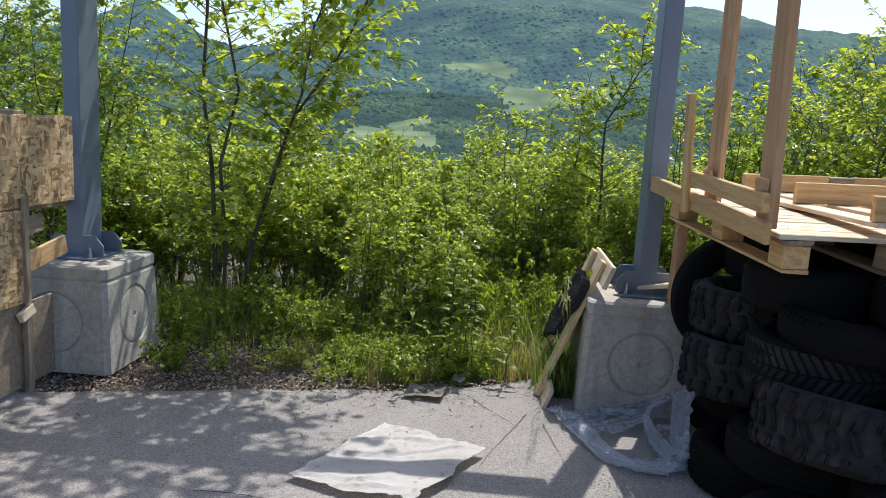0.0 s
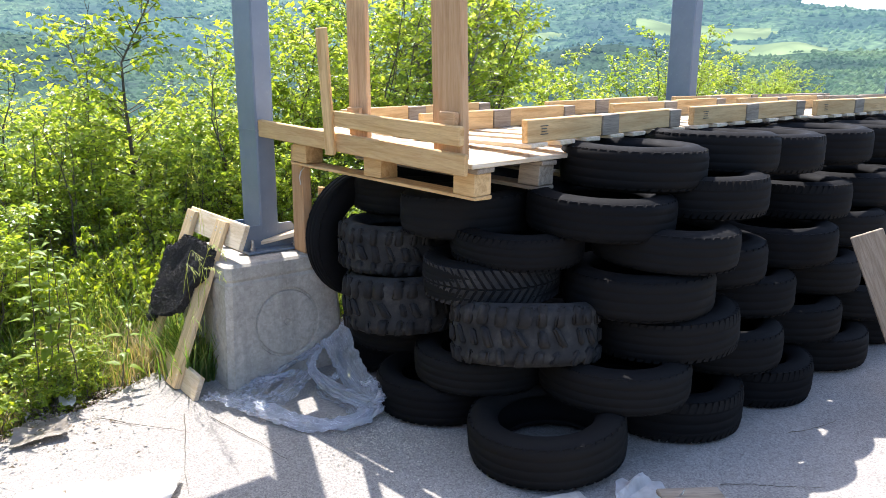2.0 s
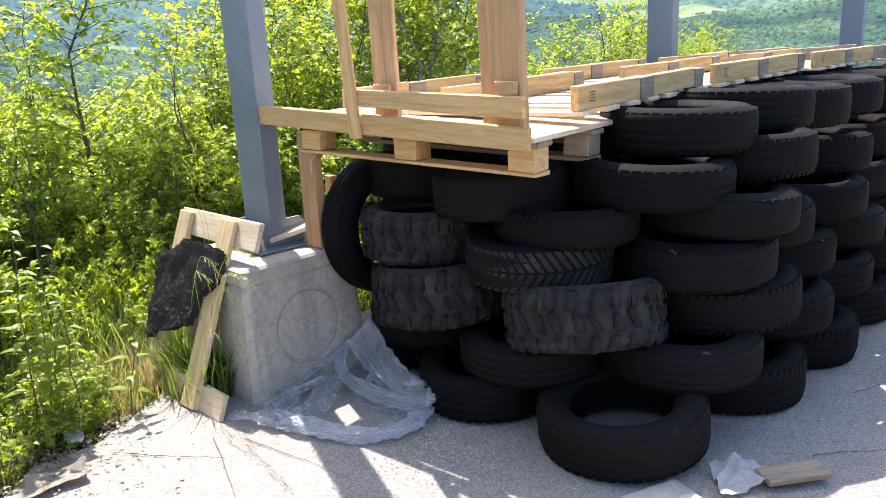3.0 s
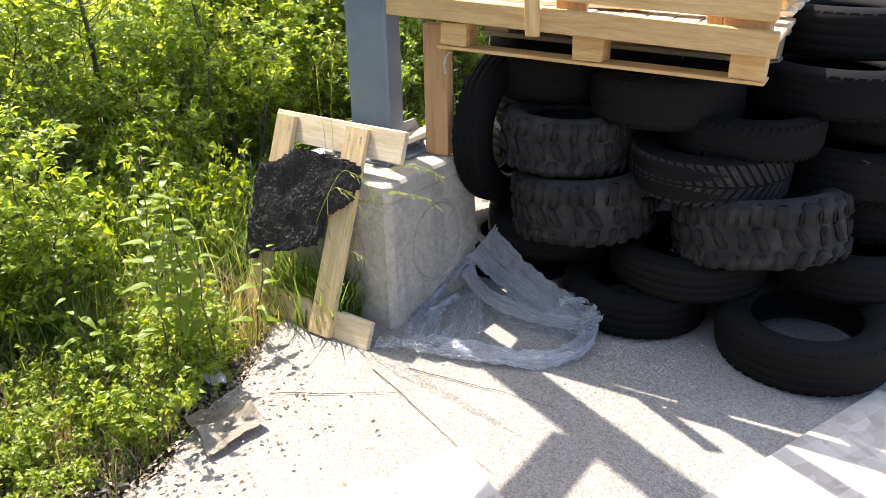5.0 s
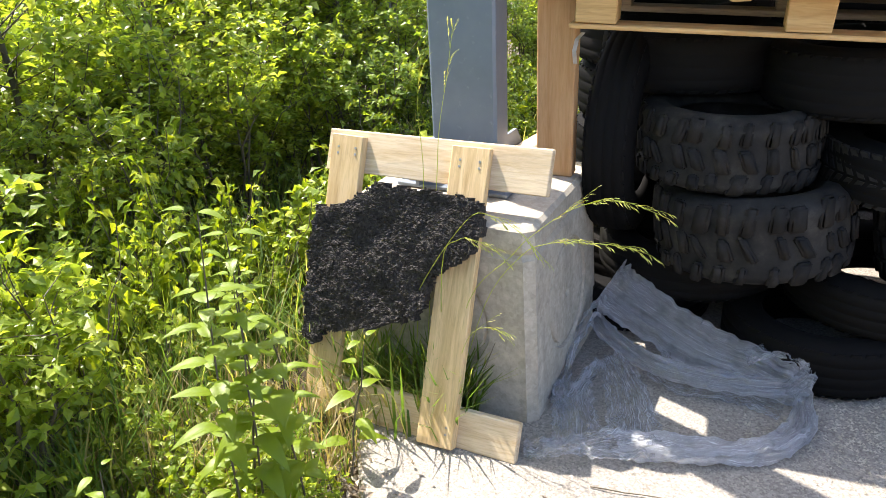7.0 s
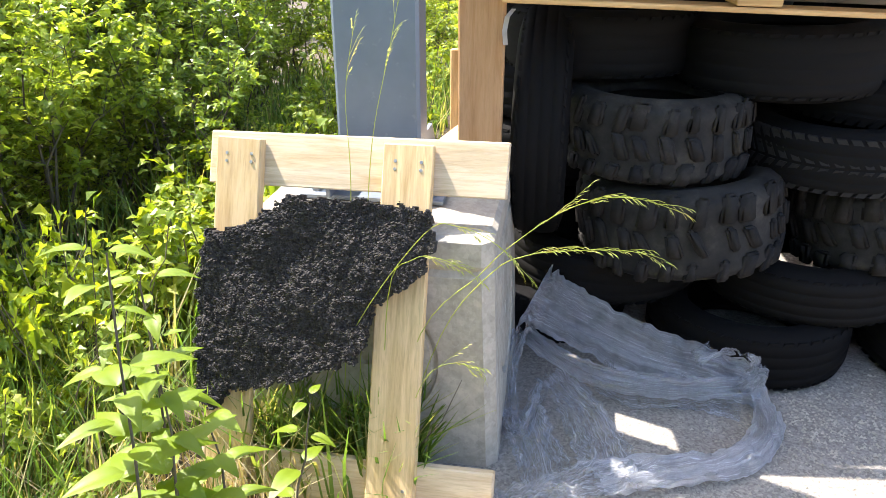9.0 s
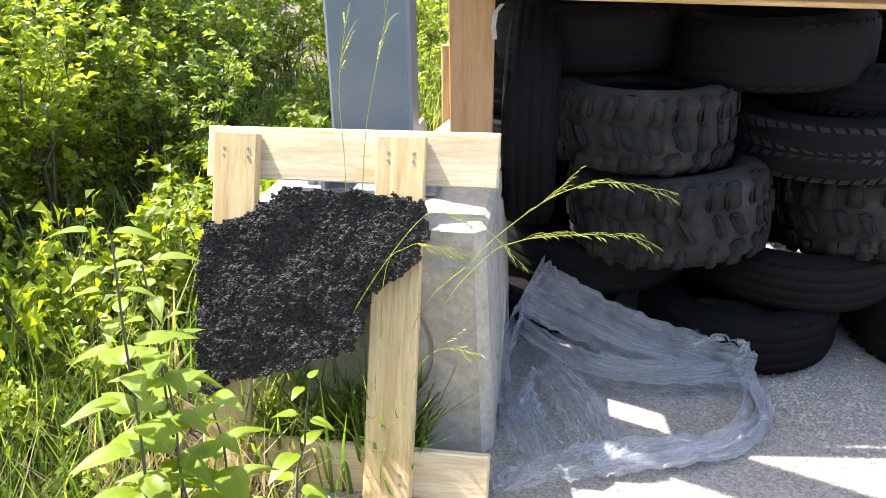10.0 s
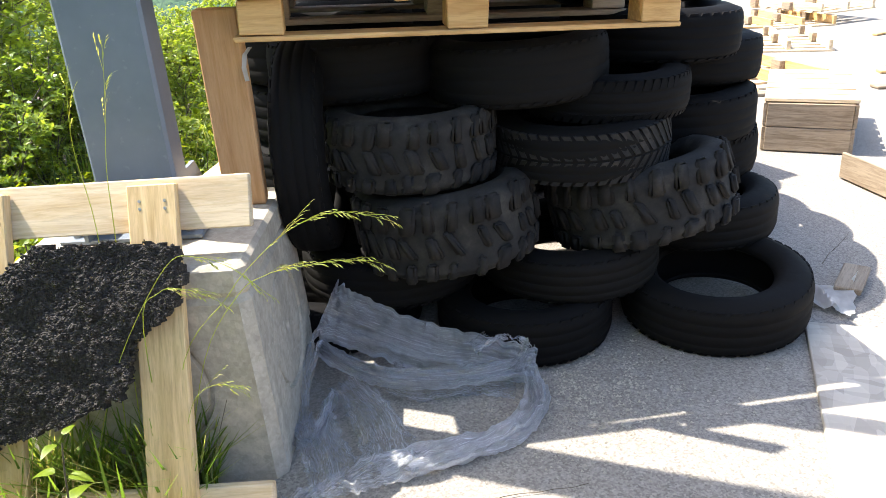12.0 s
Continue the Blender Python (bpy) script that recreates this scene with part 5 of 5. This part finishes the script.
broad_plant(0.15, 4.36, 0.0, (0.04, 0.0, 0.86), 17, 0.088, 1, "tall young shoot with pairs of bright green leaves")
broad_plant(0.20, 4.33, 0.0, (0.05, 0.02, 0.66), 14, 0.092, 2, "broad-leaved shoot with drooping green leaves")
broad_plant(0.50, 4.30, 0.0, (0.05, -0.05, 0.40), 5, 0.085, 4, "small broad-leaved shoot before the pallet slats")
broad_plant(0.30, 4.28, 0.0, (0.0, 0.04, 0.54), 13, 0.10, 5, "broad-leaved shoot with ribbed leaves")
broad_plant(0.26, 4.40, 0.0, (0.02, -0.04, 0.78), 13, 0.082, 8, "young shoot with pairs of bright green leaves")
broad_plant(-0.05, 4.42, 0.0, (-0.03, 0.03, 0.42), 5, 0.07, 6, "low broad-leaved shoot among dry leaves")


def seed_grass(way, head, count, seed, label):
    """A stalk bending through the way points; its head begins at the share given."""
    rng = random.Random(seed)
    top = thing("grass_stalk", pose(*way[0]), label, "grass", "seeding grass stalks")
    w = [Vector(p) - Vector(way[0]) for p in way]
    pts = []
    for j in range(len(w) - 1):
        p0, p1, p2, p3 = w[max(j - 1, 0)], w[j], w[j + 1], w[min(j + 2, len(w) - 1)]
        for i in range(5):
            f = i / 5
            pts.append(0.5 * ((2 * p1) + (p2 - p0) * f + (2 * p0 - 5 * p1 + 4 * p2 - p3) * f * f + (3 * p1 - p0 - 3 * p2 + p3) * f ** 3))
    pts.append(w[-1])
    bm = bmesh.new()
    tube(bm, pts, [0.0015 * (1 - 0.7 * i / len(pts)) for i in range(len(pts))], 4)
    part("stalk", bm, M["seed"], top)
    bm = bmesh.new()
    for i in range(count):
        u = head + (1 - head) * i / count
        q = min(int(u * (len(pts) - 1)), len(pts) - 2)
        c = pts[q].lerp(pts[q + 1], u * (len(pts) - 1) - q)
        d = (pts[q + 1] - pts[q]).normalized()
        side = Vector((rng.uniform(-0.5, 0.5), rng.uniform(-0.35, 0.35), rng.uniform(-0.45, 0.25)))
        ln = rng.uniform(0.02, 0.085) * (1.15 - 0.5 * (u - head) / (1 - head))
        tip = c + (d + side * 0.9).normalized() * ln
        tube(bm, [c, c.lerp(tip, 0.6) + Vector((0, 0, 0.003)), tip], [0.0005, 0.0005, 0.0004], 3)
        for f in (0.45, 0.62, 0.8, 0.95):
            broad_leaf(bm, c.lerp(tip, f), (tip - c).normalized() + Vector((0, 0, rng.uniform(-0.5, 0.1))), (0, 0.2, 1), rng.uniform(0.010, 0.019), 0.0034, 0.3, 4, False)
    tagged(part("seed_head", bm, M["seed"], top, "pale feathery seed head"), kind="stuff")
    return top


ARCH = "arching grass stalk with a pale seed head"
seed_grass([(0.80, 4.37, 0.0), (0.81, 4.329, 0.18), (0.80, 4.216, 0.435), (0.79, 4.069, 0.653), (0.79, 4.00, 0.675), (0.78, 3.92, 0.645), (0.78, 3.846, 0.57)], 0.62, 9, 1, ARCH)
seed_grass([(0.86, 4.20, 0.0), (0.82, 4.084, 0.404), (0.80, 3.956, 0.566), (0.79, 3.90, 0.634), (0.78, 3.793, 0.726), (0.77, 3.689, 0.764), (0.76, 3.586, 0.745)], 0.58, 16, 2, ARCH)
seed_grass([(0.87, 4.17, 0.0), (0.83, 4.04, 0.40), (0.81, 3.93, 0.57), (0.79, 3.86, 0.622), (0.78, 3.797, 0.64), (0.77, 3.70, 0.655), (0.76, 3.62, 0.655)], 0.52, 14, 6, ARCH)
seed_grass([(0.84, 4.19, 0.0), (0.80, 4.15, 0.50), (0.78, 4.09, 0.60), (0.77, 4.03, 0.61), (0.77, 3.97, 0.585)], 0.55, 8, 7, ARCH)
seed_grass([(0.86, 4.26, 0.0), (0.89, 4.235, 0.4), (0.92, 4.215, 0.70), (0.90, 4.19, 0.85), (0.88, 4.15, 1.0), (0.86, 4.12, 1.12)], 0.72, 7, 3, "upright thin grass stalk with a narrow head")
seed_grass([(0.86, 4.30, 0.0), (0.89, 4.27, 0.4), (0.92, 4.255, 0.70), (0.90, 4.25, 0.90), (0.88, 4.22, 1.04)], 0.8, 5, 4, "upright thin grass stalk with a narrow head")
seed_grass([(0.78, 4.16, 0.0), (0.78, 4.11, 0.2), (0.77, 4.06, 0.33), (0.76, 4.0, 0.375), (0.76, 3.95, 0.36)], 0.6, 7, 5, "bent grass stalk with a pale seed head")


# ---- scrap timber on the slab past the tyre wall ----
crate = thing("crate", pose(3.405, 1.385, 0.0, 0, 0, -24.7), "weathered plank crate with a pale slatted lid", "crate")
for i in range(2):
    board("side_board", (0, -0.22, 0.075 + 0.14 * i), (0, 0.22, 0.075 + 0.14 * i), 0.135, 0.02, M["wood_old"], crate, up=(-1, 0, 0))
    board("side_board", (0.9, -0.22, 0.075 + 0.14 * i), (0.9, 0.22, 0.075 + 0.14 * i), 0.135, 0.02, M["wood_old"], crate, up=(1, 0, 0))
    board("end_board", (0, -0.23, 0.075 + 0.14 * i), (0.9, -0.23, 0.075 + 0.14 * i), 0.135, 0.02, M["wood_old"], crate, up=(0, -1, 0))
    board("end_board", (0, 0.23, 0.075 + 0.14 * i), (0.9, 0.23, 0.075 + 0.14 * i), 0.135, 0.02, M["wood_old"], crate, up=(0, 1, 0))
for i in range(6):
    board("lid_board", (0.06 + 0.155 * i, -0.24, 0.30), (0.06 + 0.155 * i, 0.24, 0.30), 0.12, 0.02, M["wood_pale"], crate)
tray = thing("crate", pose(2.285, 1.065, 0.0, 0, 0, 8.4), "low open wooden tray of old planks", "crate")
board("base_board", (0, 0, 0.015), (0.7, 0, 0.015), 0.5, 0.02, M["wood"], tray)
board("side_board", (0, -0.25, 0.075), (0, 0.25, 0.075), 0.13, 0.02, M["wood_old"], tray, up=(-1, 0, 0))
board("side_board", (0, 0.26, 0.075), (0.7, 0.26, 0.075), 0.13, 0.02, M["wood_old"], tray, up=(0, 1, 0))
board("side_board", (0, -0.26, 0.075), (0.7, -0.26, 0.075), 0.13, 0.02, M["wood_old"], tray, up=(0, -1, 0))
for i, (x, y, z, turn) in enumerate(((5.2, 0.35, 0.0, 10), (6.6, -0.4, 0.0, -14), (8.3, -1.3, 0.0, 5), (8.6, -1.9, 0.13, 20), (6.2, 0.9, 0.0, 35))):
    flipped_pallet(x, y, z, turn, 1.2, 0.8, "loose pine pallet lying on the concrete slab", "wood_pale" if i % 2 else "wood")
rt = random.Random(8)
for i in range(14):
    x, y = rt.uniform(4.2, 9.0), rt.uniform(-1.6, 1.7)
    a = rt.uniform(-0.6, 0.6)
    ln = rt.uniform(0.3, 0.8)
    plank("wooden_board", (x, y, 0.014), (x + ln * math.sin(a), y - ln * math.cos(a), 0.014), rt.uniform(0.06, 0.12), 0.022, rt.choice(("wood", "wood_pale", "wood_old")), "loose scrap board lying on the slab", (0, 0, 1), "scrap boards")
plank("wooden_board", (3.32, 1.80, 0.0), (3.17, 2.09, 0.78), 0.14, 0.03, "wood_old", "old plank leaning against the stacked tyres", (-0.8, -0.5, 0.2))
plank("wooden_board", (1.66, 2.06, 0.032), (1.84, 1.93, 0.032), 0.09, 0.02, "wood_old", "short pine board lying on the rubbish", (0, 0, 1))
